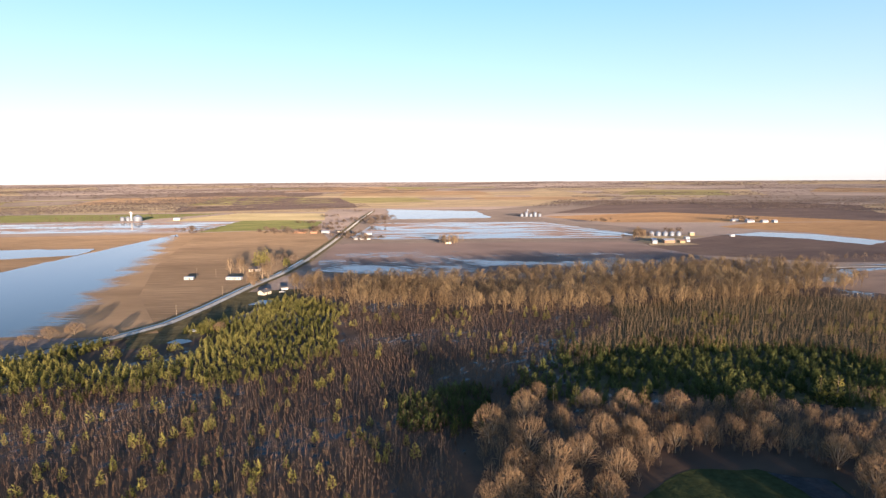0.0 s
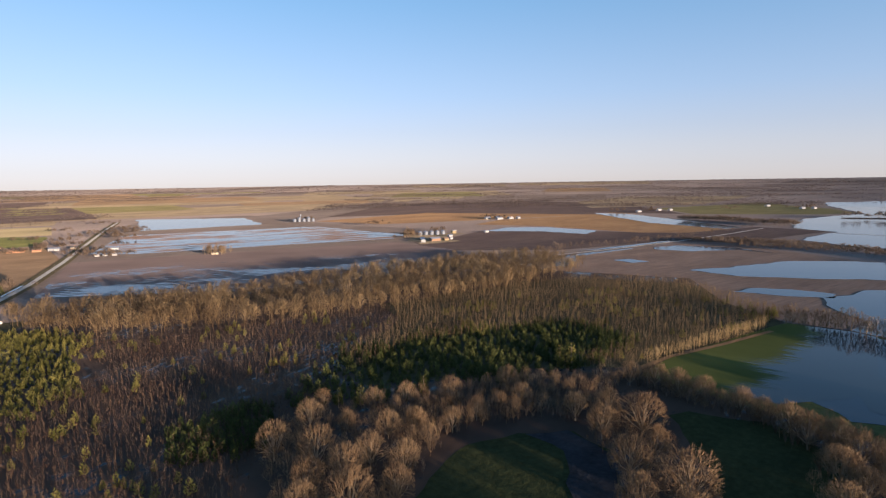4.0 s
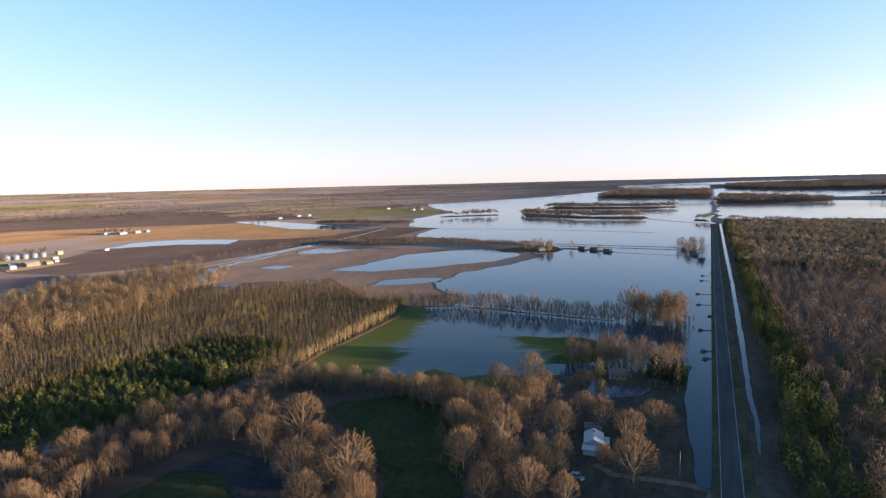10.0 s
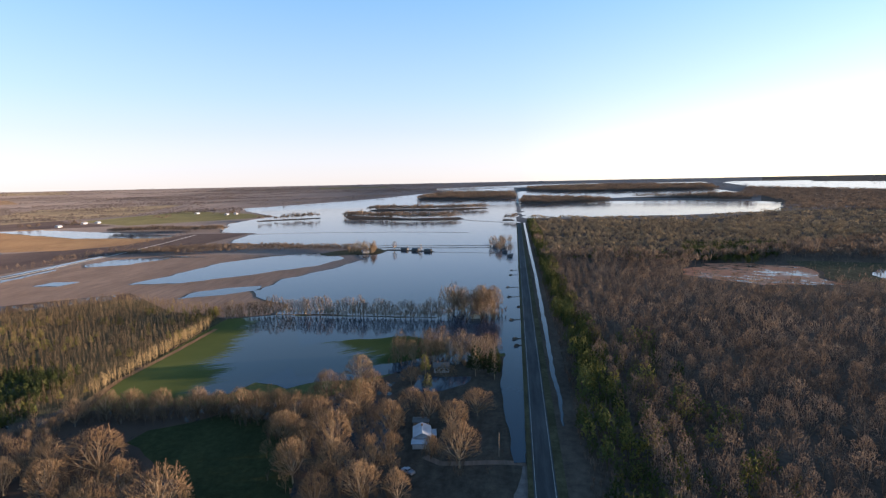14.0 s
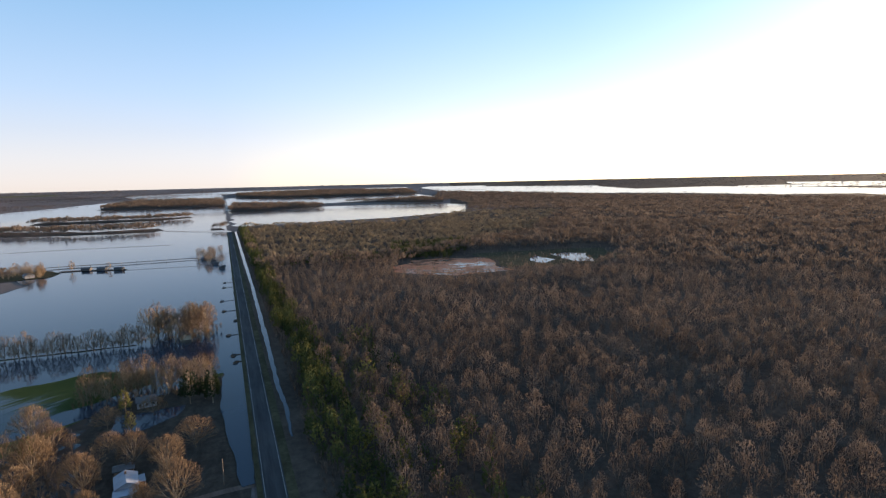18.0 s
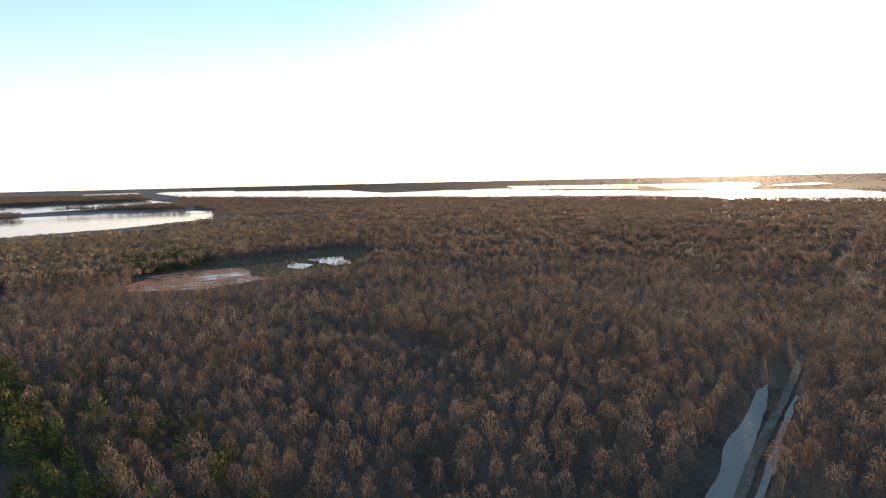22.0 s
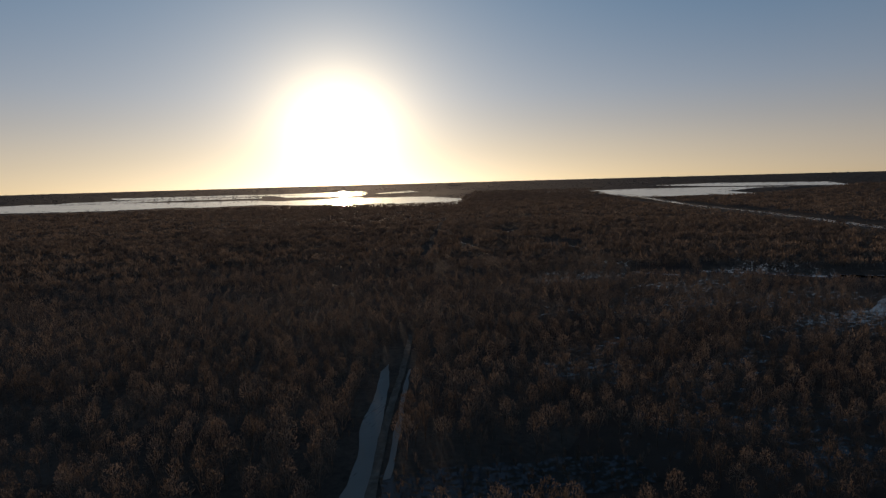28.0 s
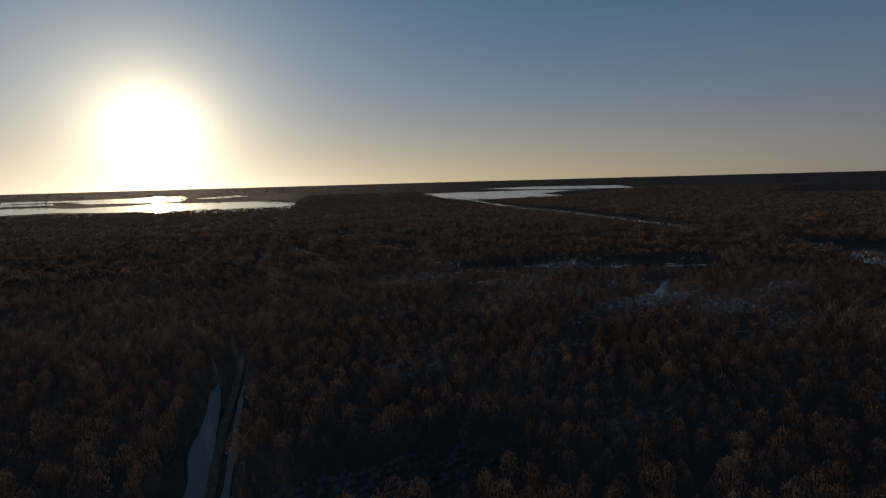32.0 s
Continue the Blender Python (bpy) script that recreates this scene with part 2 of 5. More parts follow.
# Meadow grass with the surrounding trees' shade put into its green.
M_MEADOW_SHADE = soil("shaded_meadow_green", (0.024, 0.03, 0.014), (0.042, 0.047, 0.02), 15, False, 25)
M_VERGE = soil("verge_grass", (0.042, 0.038, 0.022), (0.088, 0.074, 0.042), 3, False, 9)
M_MUD = soil("wet_mud", (0.115, 0.083, 0.066), (0.18, 0.13, 0.102), 10, True, 40, 0.7)
M_WATER = water("flood_water", base=(0.018, 0.03, 0.045), ripple=0.03, rough=0.1)
M_POND = water("still_water", base=(0.016, 0.026, 0.04), ripple=0.012, rough=0.06)
M_WET_W = wet_soil("wet_rows_west", (0.116, 0.081, 0.052), (0.2, 0.14, 0.088), 4, 0.5, 1.5, 60, fall=(199.3, 85.0, 100.0))
M_WET_M = wet_soil("wet_rows_middle", (0.104, 0.074, 0.0629), (0.163, 0.118, 0.0962), 0, 0.47, 14, 120)
# Dark soil and blue water also carry the tree belt's shade in colour.
M_WET_F = wet_soil("wet_furrows", (0.0814, 0.0629, 0.0592), (0.126, 0.0962, 0.0888), -14, 0.465, 3.6, 16, (0.025, 0.04, 0.06), fall=(-90, -1000, 900), ripple=0.03, gloss=0.2)
M_SHORE = wet_soil("drowning_wheat", (0.05, 0.062, 0.018), (0.09, 0.1, 0.03), -60, 0.5, 1.6, 30, fall=(-69.8, -110.0, 56.0))
M_SHOAL = wet_soil("shoal_wheat", (0.03, 0.045, 0.013), (0.06, 0.075, 0.024), 134, 0.49, 1.3, 26, fall=(133.8, -158.0, 70.0))
M_MARSH = wet_soil("rusty_marsh", (0.33, 0.125, 0.07), (0.48, 0.22, 0.125), 70, 0.515, 9, 22)
M_ASPHALT = soil("asphalt", (0.045, 0.045, 0.048), (0.075, 0.073, 0.072), 3, True, 14, 0.8)
M_LINE = paint("road_paint", (0.4, 0.39, 0.36), 0.7, 0, 0.4, 0.6)
M_GRAVEL = soil("pale_gravel", (0.27, 0.255, 0.235), (0.43, 0.41, 0.38), 3, False, 8, 0.85)
M_LANE = soil("worn_lane", (0.19, 0.187, 0.187), (0.31, 0.305, 0.3), 3, False, 8, 0.8)
M_BARK = plant("bark", (0.17, 0.128, 0.086), (0.3, 0.23, 0.155), 0.0, False)
M_TWIG = plant("bare_twigs", (0.135, 0.087, 0.051), (0.25, 0.173, 0.102), 0.16, True, 0.6)
M_TWIG_DULL = plant("grey_twigs", (0.1, 0.073, 0.054), (0.168, 0.126, 0.094), 0.25, True, 0.4)
# Greyer than the nearer twigs: distance haze is put into the colour.
M_TWIG_HAZE = plant("hazed_far_twigs", (0.085, 0.068, 0.062), (0.13, 0.104, 0.094), 0.0)
M_TWIG_PALE = plant("pale_twigs", (0.125, 0.098, 0.066), (0.2, 0.156, 0.1), 0.22)
M_BRUSH = plant("dark_brush", (0.07, 0.042, 0.03), (0.14, 0.085, 0.054), 0.08)
M_TWIG_GOLD = plant("golden_twigs", (0.13, 0.089, 0.05), (0.235, 0.168, 0.094), 0.16, True, 0.8)
# Brighter stems for the thicket's edge row; low sun is put into the colour.
M_STEM_SUNLIT = plant("sunlit_stems", (0.24, 0.17, 0.085), (0.36, 0.265, 0.14), 0.1)
M_SAPLING = plant("sapling_stems", (0.08, 0.049, 0.034), (0.17, 0.12, 0.08), 0.14)
M_THICKET = plant("olive_thicket", (0.11, 0.077, 0.045), (0.21, 0.15, 0.086), 0.12)
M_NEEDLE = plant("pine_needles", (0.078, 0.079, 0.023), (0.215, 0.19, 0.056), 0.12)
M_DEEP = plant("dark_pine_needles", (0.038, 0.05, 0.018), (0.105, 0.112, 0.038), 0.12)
M_TRACK = wet_soil("muddy_track", (0.17, 0.152, 0.132), (0.28, 0.255, 0.225), 76, 0.59, 1.6, 9)
M_WET_S = wet_soil("scrubby_shallows", (0.03, 0.026, 0.02), (0.07, 0.055, 0.04), 10, 0.455, 2.4, 3)
M_WET_L = wet_soil("wet_leaf_litter", (0.042, 0.03, 0.025), (0.095, 0.066, 0.048), 30, 0.552, 4, 6)
# Near-black blue soil paints water lying in the trees' shade.
M_WET_SHADE = soil("shaded_wet_ground", (0.016, 0.018, 0.022), (0.034, 0.034, 0.038), 30, False, 12, 0.5)
M_RUT = soil("rutted_earth", (0.1, 0.08, 0.062), (0.17, 0.138, 0.11), 76, False, 6)
# Trodden earth made darker to carry the shade over the yard.
M_EARTH_SHADE = soil("shaded_trodden_earth", (0.04, 0.033, 0.027), (0.085, 0.066, 0.05), 3, False, 6)
M_DUSK = plant("dusky_pine_needles", (0.022, 0.031, 0.013), (0.05, 0.06, 0.024), 0.08)
M_RUST = plant("rust_leaves", (0.24, 0.12, 0.05), (0.34, 0.2, 0.08))

# ---- ground and its fields ----
def rise(r):
    """The land lies level out to 2.2 km and climbs gently to the horizon beyond."""
    return 80.0 * np.maximum(0.0, (np.asarray(r, float) - 2200.0) / 2600.0) ** 1.2


def from_arrays(name, verts, faces, mats, tint=None, lie=None):
    me = bpy.data.meshes.new(name)
    verts = np.asarray(verts, np.float32)
    faces = np.asarray(faces, np.int32)
    k = faces.shape[1]
    me.vertices.add(len(verts))
    me.vertices.foreach_set("co", verts.ravel())
    me.loops.add(faces.size)
    me.loops.foreach_set("vertex_index", faces.ravel())
    me.polygons.add(len(faces))
    me.polygons.foreach_set("loop_start", np.arange(0, faces.size, k, dtype=np.int32))
    me.polygons.foreach_set("loop_total", np.full(len(faces), k, np.int32))
    for m in mats:
        me.materials.append(m)
    if tint is not None:
        a = me.attributes.new("tint", "FLOAT", "POINT")
        a.data.foreach_set("value", np.asarray(tint, np.float32))
    if lie is not None:
        a = me.attributes.new("lie", "FLOAT_VECTOR", "POINT")
        a.data.foreach_set("vector", np.asarray(lie, np.float32).ravel())
    me.update(calc_edges=True)
    return me


def structure(name, me, label, category):
    return tagged(new(name, me), label, category, kind="structure")


radii = np.concatenate([np.linspace(0, 2200, 45), np.linspace(2250, 4950, 55)])
seg = 240
ang = np.linspace(0, 2 * np.pi, seg, endpoint=False)
gv = np.stack([np.outer(radii, np.cos(ang)), np.outer(radii, np.sin(ang)), np.repeat(rise(radii)[:, None], seg, 1)], 2).reshape(-1, 3)
i, j = np.meshgrid(np.arange(len(radii) - 1), np.arange(seg), indexing="ij")
gf = np.stack([i * seg + j, (i + 1) * seg + j, (i + 1) * seg + (j + 1) % seg, i * seg + (j + 1) % seg], -1).reshape(-1, 4)
ground_me = from_arrays("ground", gv, gf, [M_LAND, M_LITTER])
# Woodland litter on the sunward far land also darkens it as if backlit.
mid = gv[gf].mean(1)
bearing = np.degrees(np.arctan2(mid[:, 0], mid[:, 1])) % 360
wooded = (np.hypot(mid[:, 0], mid[:, 1]) > 2200) & (bearing > 109) & (bearing < 265)
ground_me.polygons.foreach_set("material_index", wooded.astype(np.int32))
structure("ground", ground_me, "flat winter farmland of brown and tan earth, greyed for haze", "ground")


def sheet(name, corners, z, mat, label, category, wobble=0.0, seed=1):
    """A level patch with the given corners, draped on the ground; wobble wanders its edge by so many metres."""
    pts = [Vector((x, y, 0)) for x, y in corners]
    if wobble:
        fine = []
        for a, b in zip(pts, pts[1:] + pts[:1]):
            n = max(1, int((b - a).length / max(6.0, wobble * 1.5)))
            fine += [a.lerp(b, k / n) for k in range(n)]
        pts = [p + wobble * Vector((noise.noise(p / (wobble * 5) + Vector((seed, 0, 0))), noise.noise(p / (wobble * 5) + Vector((0, seed, 7))), 0)) * 1.6 for p in fine]
    bm = bmesh.new()
    bm.faces.new([bm.verts.new(p) for p in pts])
    if max(p.length for p in pts) > 2100:
        bmesh.ops.triangulate(bm, faces=bm.faces[:])
        for _ in range(5):
            long = [e for e in bm.edges if e.calc_length() > 160]
            if not long:
                break
            bmesh.ops.subdivide_edges(bm, edges=long, cuts=1)
            bmesh.ops.triangulate(bm, faces=bm.faces[:])
    for v in bm.verts:
        v.co.z = z + float(rise(math.hypot(v.co.x, v.co.y)))
    bmesh.ops.recalc_face_normals(bm, faces=bm.faces[:])
    if bm.faces[:] and sum(f.normal.z for f in bm.faces) < 0:
        bmesh.ops.reverse_faces(bm, faces=bm.faces[:])
    me = bpy.data.meshes.new(name)
    bm.to_mesh(me)
    bm.free()
    me.materials.append(mat)
    return structure(name, me, label, category)


def field(corners, z, mat, label, wobble=0.0, seed=1):
    return sheet("field", corners, z, mat, label, "field", wobble, seed)


def flood(corners, z=0.4, label="flood water lying over low farmland", mat=None, wobble=6.0, seed=3):
    return sheet("flood_water", corners, z, mat or M_WATER, label, "water", wobble, seed)


def ribbon(name, line, left, right, z, mat, label, category, z_edge=None):
    """A strip along a line of plan points, from `left` to `right` metres beside it (left positive)."""
    pts = [Vector((x, y)) for x, y in line]
    v, f = [], []
    for k, p in enumerate(pts):
        d = (pts[min(k + 1, len(pts) - 1)] - pts[max(k - 1, 0)]).normalized()
        n = Vector((-d.y, d.x))
        for off, zz in ((left, z if z_edge is None else z_edge), (right, z)):
            q = p + n * off
            v.append((q.x, q.y, zz + float(rise(q.length))))
        if k:
            f.append((2 * k - 2, 2 * k - 1, 2 * k + 1, 2 * k))
    return structure(name, from_arrays(name, v, f, [mat]), label, category)


def straight(a, b, step=40.0):
    n = max(1, int(math.dist(a, b) / step))
    return [(a[0] + (b[0] - a[0]) * k / n, a[1] + (b[1] - a[1]) * k / n) for k in range(n + 1)]


# north-west: fields beyond the first road
field([(-1500, 300), (-330, 330), (-200, 345), (-180, 420), (-178, 560), (-178, 860), (-262, 1140), (-480, 1060), (-900, 980), (-1500, 800)], 0.06, M_BROWN, "bare brown ploughed field with a flooded hollow")
field([(-1500, 1000), (-900, 1060), (-520, 1090), (-470, 1340), (-900, 1330), (-1500, 1200)], 0.06, M_WET_M, "brown field streaked with standing water")
field([(-488, 1069), (-270, 1150), (-304, 1354), (-524, 1452)], 0.1, M_GREEN, "bright green winter wheat field", 5)
field([(-717, 1385), (-306, 1394), (-370, 1689), (-653, 1715)], 0.12, M_STRAW, "pale straw stubble field")
field([(-1400, 1300), (-800, 1420), (-700, 1720), (-1500, 1650)], 0.12, M_GREEN, "green pasture strip")
field([(-1600, 1750), (-380, 1760), (-500, 2500), (-1900, 2400)], 0.2, M_TAN, "tan winter pasture")
field([(-711, 1920), (-199, 2000), (164, 2069), (330, 2080), (900, 2700), (700, 3400), (50, 3300), (-716, 3070)], 0.25, M_TAN, "broad tan stubble field")
field([(332, 1640), (824, 2503), (1260, 2343), (1500, 1900), (1261, 1539), (1031, 1255), (692, 1591)], 0.1, M_DARK, "very dark freshly ploughed field")
field([(150, 1450), (100, 1780), (330, 2080), (800, 2450), (332, 1624), (262, 1480)], 0.1, M_MAUVE, "mauve-grey fallow field")
field([(271, 1477), (666, 1651), (1031, 1255), (662, 1250), (393, 1267)], 0.14, M_ORANGE, "orange-brown ploughed field")
field([(576, 1131), (700, 1230), (1031, 1255), (1170, 1327), (951, 741), (817, 729), (742, 779), (679, 1001)], 0.12, M_ORANGE, "orange-brown ploughed field beside floodwater")
field([(300, 730), (470, 640), (690, 650), (790, 740), (690, 850), (504, 969), (420, 900), (320, 870)], 0.08, M_DARK, "dark damp ploughed field")
field([(768, 736), (1018, 742), (1035, 612), (744, 578), (690, 640)], 0.1, M_DARK, "dark strip of ploughed earth between flooded fields")
field([(-176, 620), (-180, 860), (-215, 1420), (-160, 1880), (132, 1900), (300, 1300), (460, 1050), (340, 780), (330, 690), (143, 560), (-100, 540)], 0.05, M_MAUVE, "mauve-brown harvested field in shallow water")
field([(-150, 600), (-172, 861), (289, 870), (335, 720), (200, 560), (10, 545)], 0.15, M_WET_F, "furrowed field with water shining in its rows, darkened as if shaded")
field([(-161, 1290), (238, 1296), (338, 1021), (309, 930), (-102, 924), (-165, 960)], 0.15, M_WET_M, "brown field half covered by thin sheets of water")
flood([(-197, 1900), (103, 1768), (132, 1443), (-138, 1401)], 0.4, wobble=8)
flood([(236, 1140), (338, 1021), (345, 960), (300, 1010)], 0.4)
flood([(-300, 335), (-800, 400), (-800, 600), (-498, 600), (-505, 754), (-512, 1036), (-486, 985), (-420, 668), (-350, 500)], 0.1, "sheet of blue flood water across a ploughed field", wobble=3)
field([(-190, 350), (-270, 470), (-345, 640), (-450, 968), (-512, 1000), (-450, 668), (-392, 500), (-345, 335)], 0.14, M_WET_W, "flooded drill rows at the feathered edge of a pool")
flood([(-1000, 760), (-526, 812), (-505, 740), (-582, 702), (-1000, 690)], 0.4)
flood([(504, 969), (600, 1010), (668, 970), (705, 850), (643, 808), (600, 900)], 0.4, wobble=5)
flood([(1061, 1301), (1120, 1230), (985, 743), (930, 746), (925, 937)], 0.4, wobble=5)

# north-east: brown fields going under water, and the great flood
field([(345, 505), (470, 590), (661, 611), (720, 560), (700, 350), (600, 280), (440, 218), (360, 232), (378, 300), (440, 390)], 0.12, M_MUD, "wet brown field with flood water creeping over it")
field([(200, 205), (237, 220), (345, 236), (360, 238), (378, 206), (380, 80), (376, 24), (300, 24), (278, 70), (225, 105)], 0.12, M_GREEN, "green winter wheat field partly under water")
flood([(366, 222), (312, 196), (268, 186), (247, 160), (232, 125), (262, 85), (296, 40), (306, 26), (376, 24), (380, 80), (378, 160), (374, 206)], 0.3, "still dark flood water over a wheat field", M_POND, 5, 9)
sheet("wet_wheat", [(256, 130), (280, 156), (312, 142), (330, 100), (326, 64), (300, 58), (282, 80), (258, 105)], 0.35, M_SHOAL, "streaks of green wheat rising through water", "field", 4, 5)
sheet("wet_wheat", [(362, 236), (345, 235.5), (237, 219.5), (204, 207), (226, 150), (262, 140), (300, 150), (376, 190), (377, 206)], 0.34, M_SHORE, "winter wheat sinking under still water", "field")
ribbon("bank", [(205, 212), (234, 219), (280, 222), (332, 228)], 1.6, -1.6, 0.5, M_ORANGE, "strip of bare orange earth along a wood", "ground")
ribbon("track", [(430, 597), (551, 611), (685, 633), (848, 671), (993, 712)], 2.2, -2.2, 0.8, M_GRAVEL, "pale farm track between flooded fields", "track")
flood([(360, 520), (440, 590), (560, 604), (560, 597), (450, 578), (385, 515)], 0.4, "water along a farm track", wobble=3)
flood([(470, 622), (560, 630), (680, 650), (680, 641), (560, 618)], 0.4, "water along a farm track", wobble=3)
flood([(479, 428), (529, 419), (628, 417), (694, 380), (730, 330), (709, 290), (682, 265), (618, 276), (556, 321), (492, 375)], 0.4, wobble=4)
flood([(580, 575), (608, 540), (672, 515), (682, 470), (694, 535), (644, 592), (598, 598)], 0.4, wobble=4)
flood([(462, 526), (484, 522), (489, 493), (464, 495)], 0.4, wobble=3)
flood([(419, 325), (445, 328), (472, 308), (487, 277), (467, 270), (440, 294)], 0.4, wobble=3)
flood([(376, 24), (376, 78), (380, 153), (374, 206), (410, 212), (417, 229), (439, 257), (464, 275), (505, 278), (576, 256), (672, 236), (720, 268), (790, 275), (801, 95), (745, 34)], 0.4, "wide blue sheet of flood water over farmland", wobble=6)
flood([(745, 34), (801, 95), (790, 275), (830, 420), (860, 560), (1035, 600), (1042, 684), (1300, 830), (1583, 860), (2050, 1250), (2700, 900), (3300, 700), (3300, 190), (1258, 68)], 0.4, "vast flood water reaching to the far woods", wobble=10)
flood([(1430, 46), (1430, 62), (3300, 178), (3300, 60), (2830, 40), (2362, -253), (2358, -688), (2134, -824), (1678, -647), (1515, -374)], 0.4, "vast flood water beside the drowned road", wobble=10)
flood([(3351, -1110), (2831, -1450), (2600, -1610), (2350, -1820), (2132, -1979), (1740, -2110), (1541, -2310), (1415, -2270), (1187, -2440), (830, -2330), (520, -2205), (245, -2240), (255, -2700), (465, -2935), (700, -2930), (731, -2800), (861, -2960), (987, -2880), (1235, -2690), (1426, -2800), (1700, -2700), (2090, -2640), (2480, -2509), (2647, -2100), (3133, -2137), (3303, -1632), (3591, -1580), (3826, -1270)], 0.5, "broad bright flood beyond the woods", wobble=14)
for c in ([(1627, -3371), (1335, -3515), (1063, -3702), (961, -3470), (901, -3132), (1066, -3050), (1328, -3040), (1480, -3201)], [(886, -3354), (709, -3649), (622, -3481), (783, -3320)], [(1849, -2858), (1796, -2939), (1945, -3007), (2280, -2888)],
          [(3532, -1200), (3229, -1587), (3023, -2095), (3183, -2205), (3715, -1663), (3943, -1340)], [(-392, -3153), (-510, -2485), (-678, -2479), (-1044, -2481), (-990, -2809), (-1077, -2970), (-1380, -2914), (-1092, -3102), (-689, -3196)],
          [(-832, -3514), (-1251, -3552), (-1707, -3246), (-1627, -2889), (-1429, -3020), (-1123, -3190)], [(-105, -3132), (-354, -2966), (-392, -3100), (-150, -3230)]):
    flood(c, 0.5, "far flood water between low woods", wobble=12)
field([(1250, 1100), (1480, 900), (1600, 880), (1760, 1050), (1950, 1420), (1400, 1400)], 0.15, M_PASTURE, "dull olive pasture near scattered houses")
field([(1100, 1330), (1240, 1120), (1390, 1420), (1700, 1900), (1300, 1950)], 0.15, M_DARK, "dark ploughed field on the plain")
field([(1261, 1560), (1500, 1950), (1900, 2100), (2300, 1700), (1700, 1480)], 0.2, M_TAN, "tan stubble on the plain")
rng = np.random.RandomState(8)
for k in range(64):
    a, r = rng.uniform(-60, 75) + (0 if k % 5 else -20), rng.uniform(2150, 4600)
    w, d = rng.uniform(200, 600), rng.uniform(120, 380)
    u = np.array((math.sin(radians(a)), math.cos(radians(a))))
    v = np.array((u[1], -u[0]))
    c = u * r
    if 42 < a < 80 and r < 3400 or a > 75 or r < 2600 and a > 20:
        continue
    q = [c + v * (sx * w * rng.uniform(0.8, 1.1)) + u * (sy * d * rng.uniform(0.7, 1.1)) for sx, sy in ((-1, -1), (1, -1), (1, 1), (-1, 1))]
    field([tuple(p) for p in q], 0.5 + 0.01 * k, (M_TAN, M_MAUVE, M_BROWN, M_MAUVE, M_TAN, M_PASTURE, M_DARK, M_LAND)[k % 8], "distant field on the plain")
flood([(2760, 100), (2600, -280), (2620, -345), (2800, -920), (3150, -900), (3160, -500), (3180, -142), (3400, 120), (3300, 160)], 0.45, "far strip of flood water", wobble=12)
flood([(3150, 185), (3120, 560), (3645, 734), (3900, 230)], 0.45, "far strip of flood water", wobble=12)

for k, c in enumerate(([(3805, 786), (4024, 513), (4226, 74), (4290, -400), (4155, -452), (3916, 68), (3731, 476), (3565, 718)],
                      [(3918, -1151), (4072, -1254), (3875, -1664), (3353, -1441), (3510, -1138)],
                      [(4153, -763), (4103, -1098), (3945, -1056), (3988, -733)],
                      [(2420, -2615), (1992, -3023), (1525, -3124), (1456, -2983), (1834, -2829), (2287, -2472)],
                      [(2468, -3036), (1895, -3320), (1286, -3475), (1234, -3333), (1781, -3119), (2283, -2860)])):
    flood(c, 0.9 + 0.03 * k, "thin far strip of flood water", wobble=10)

# woodland floor
sheet("woodland_floor", [(-330, 120), (-330, 250), (-210, 336), (-160, 345), (-140, 440), (-120, 540), (300, 545), (460, 600), (470, 570), (430, 440), (470, 385), (380, 245), (330, 226), (236, 218), (205, 207), (280, 75), (310, 26), (160, 10), (-330, 0)], 0.03, M_WET_L, "dark leaf litter with seeping water under bare trees", "ground")
sheet("woodland_floor", [(-300, -12), (150, -12), (750, 14), (1420, 46), (1360, -334), (1660, -655), (2150, -1640), (1100, -2180), (250, -2290), (-600, -2330), (-1700, -2000), (-2100, -1200), (-1200, -400)], 0.03, M_LITTER, "brown leaf litter under a wide bare wood", "ground")


sheet("thicket_floor", [(130, 424), (286, 454), (352, 442), (418, 377), (398, 303), (374, 248), (337, 232), (239, 221), (212, 212), (150, 238), (70, 254), (64, 300), (126, 370)], 0.1, M_VERGE, "tawny grass under a young thicket", "ground", 4)
sheet("woodland_floor", [(-20, -150), (-20, -660), (-430, -660), (-430, -260), (-150, -130)], 0.07, M_WET_L, "soaked leaf litter with glints of water between trunks", "ground", 12)
# main road, dead straight to the flood
MAIN = straight((-500, -39), (1262, 65))
ribbon("road", MAIN, 3.7, -3.7, 1.1, M_ASPHALT, "dark two-lane asphalt road raised above the flood", "road")
for off in (3.2, -3.1):
    ribbon("road_line", MAIN, off, off - 0.12, 1.106, M_LINE, "white painted edge line", "road marking")
ribbon("verge", MAIN, 3.7, 5.6, 1.09, M_VERGE, "strip of dull grass beside the road", "verge", None)
ribbon("roadside", MAIN, -7.0, -19.0, 0.5, M_LITTER, "brushy ground below the road", "verge", 1.0)
ribbon("verge", MAIN, -3.7, -7.0, 1.09, M_VERGE, "strip of dull grass beside the road", "verge", None)
flood([(212, -6.4), (242, -5), (273, -2), (370, 3.2), (569, 13.5), (700, 22), (1262, 55), (1262, 51), (700, 18.5), (569, 10.8), (370, 0.2), (273, -4.2), (242, -6.8), (212, -7.0)], 1.1, "flooded roadside ditch", wobble=0.5)
flood([(182, 7), (218, 9), (266, 11), (363, 17), (745, 41), (1262, 72), (1262, 90), (800, 100), (376, 40), (300, 24), (262, 22.5), (240, 20.5), (215, 16.5), (192, 13), (182, 11.5)], 0.42, "flood water lapping the roadside", wobble=0.9)
# Pale gravel colour stands in for the shine of the wet road.
ribbon("road", straight((2300, 122), (3300, 181)), 3.5, -3.5, 0.9, M_GRAVEL, "far end of the road, pale to stand for its wet shine", "road")
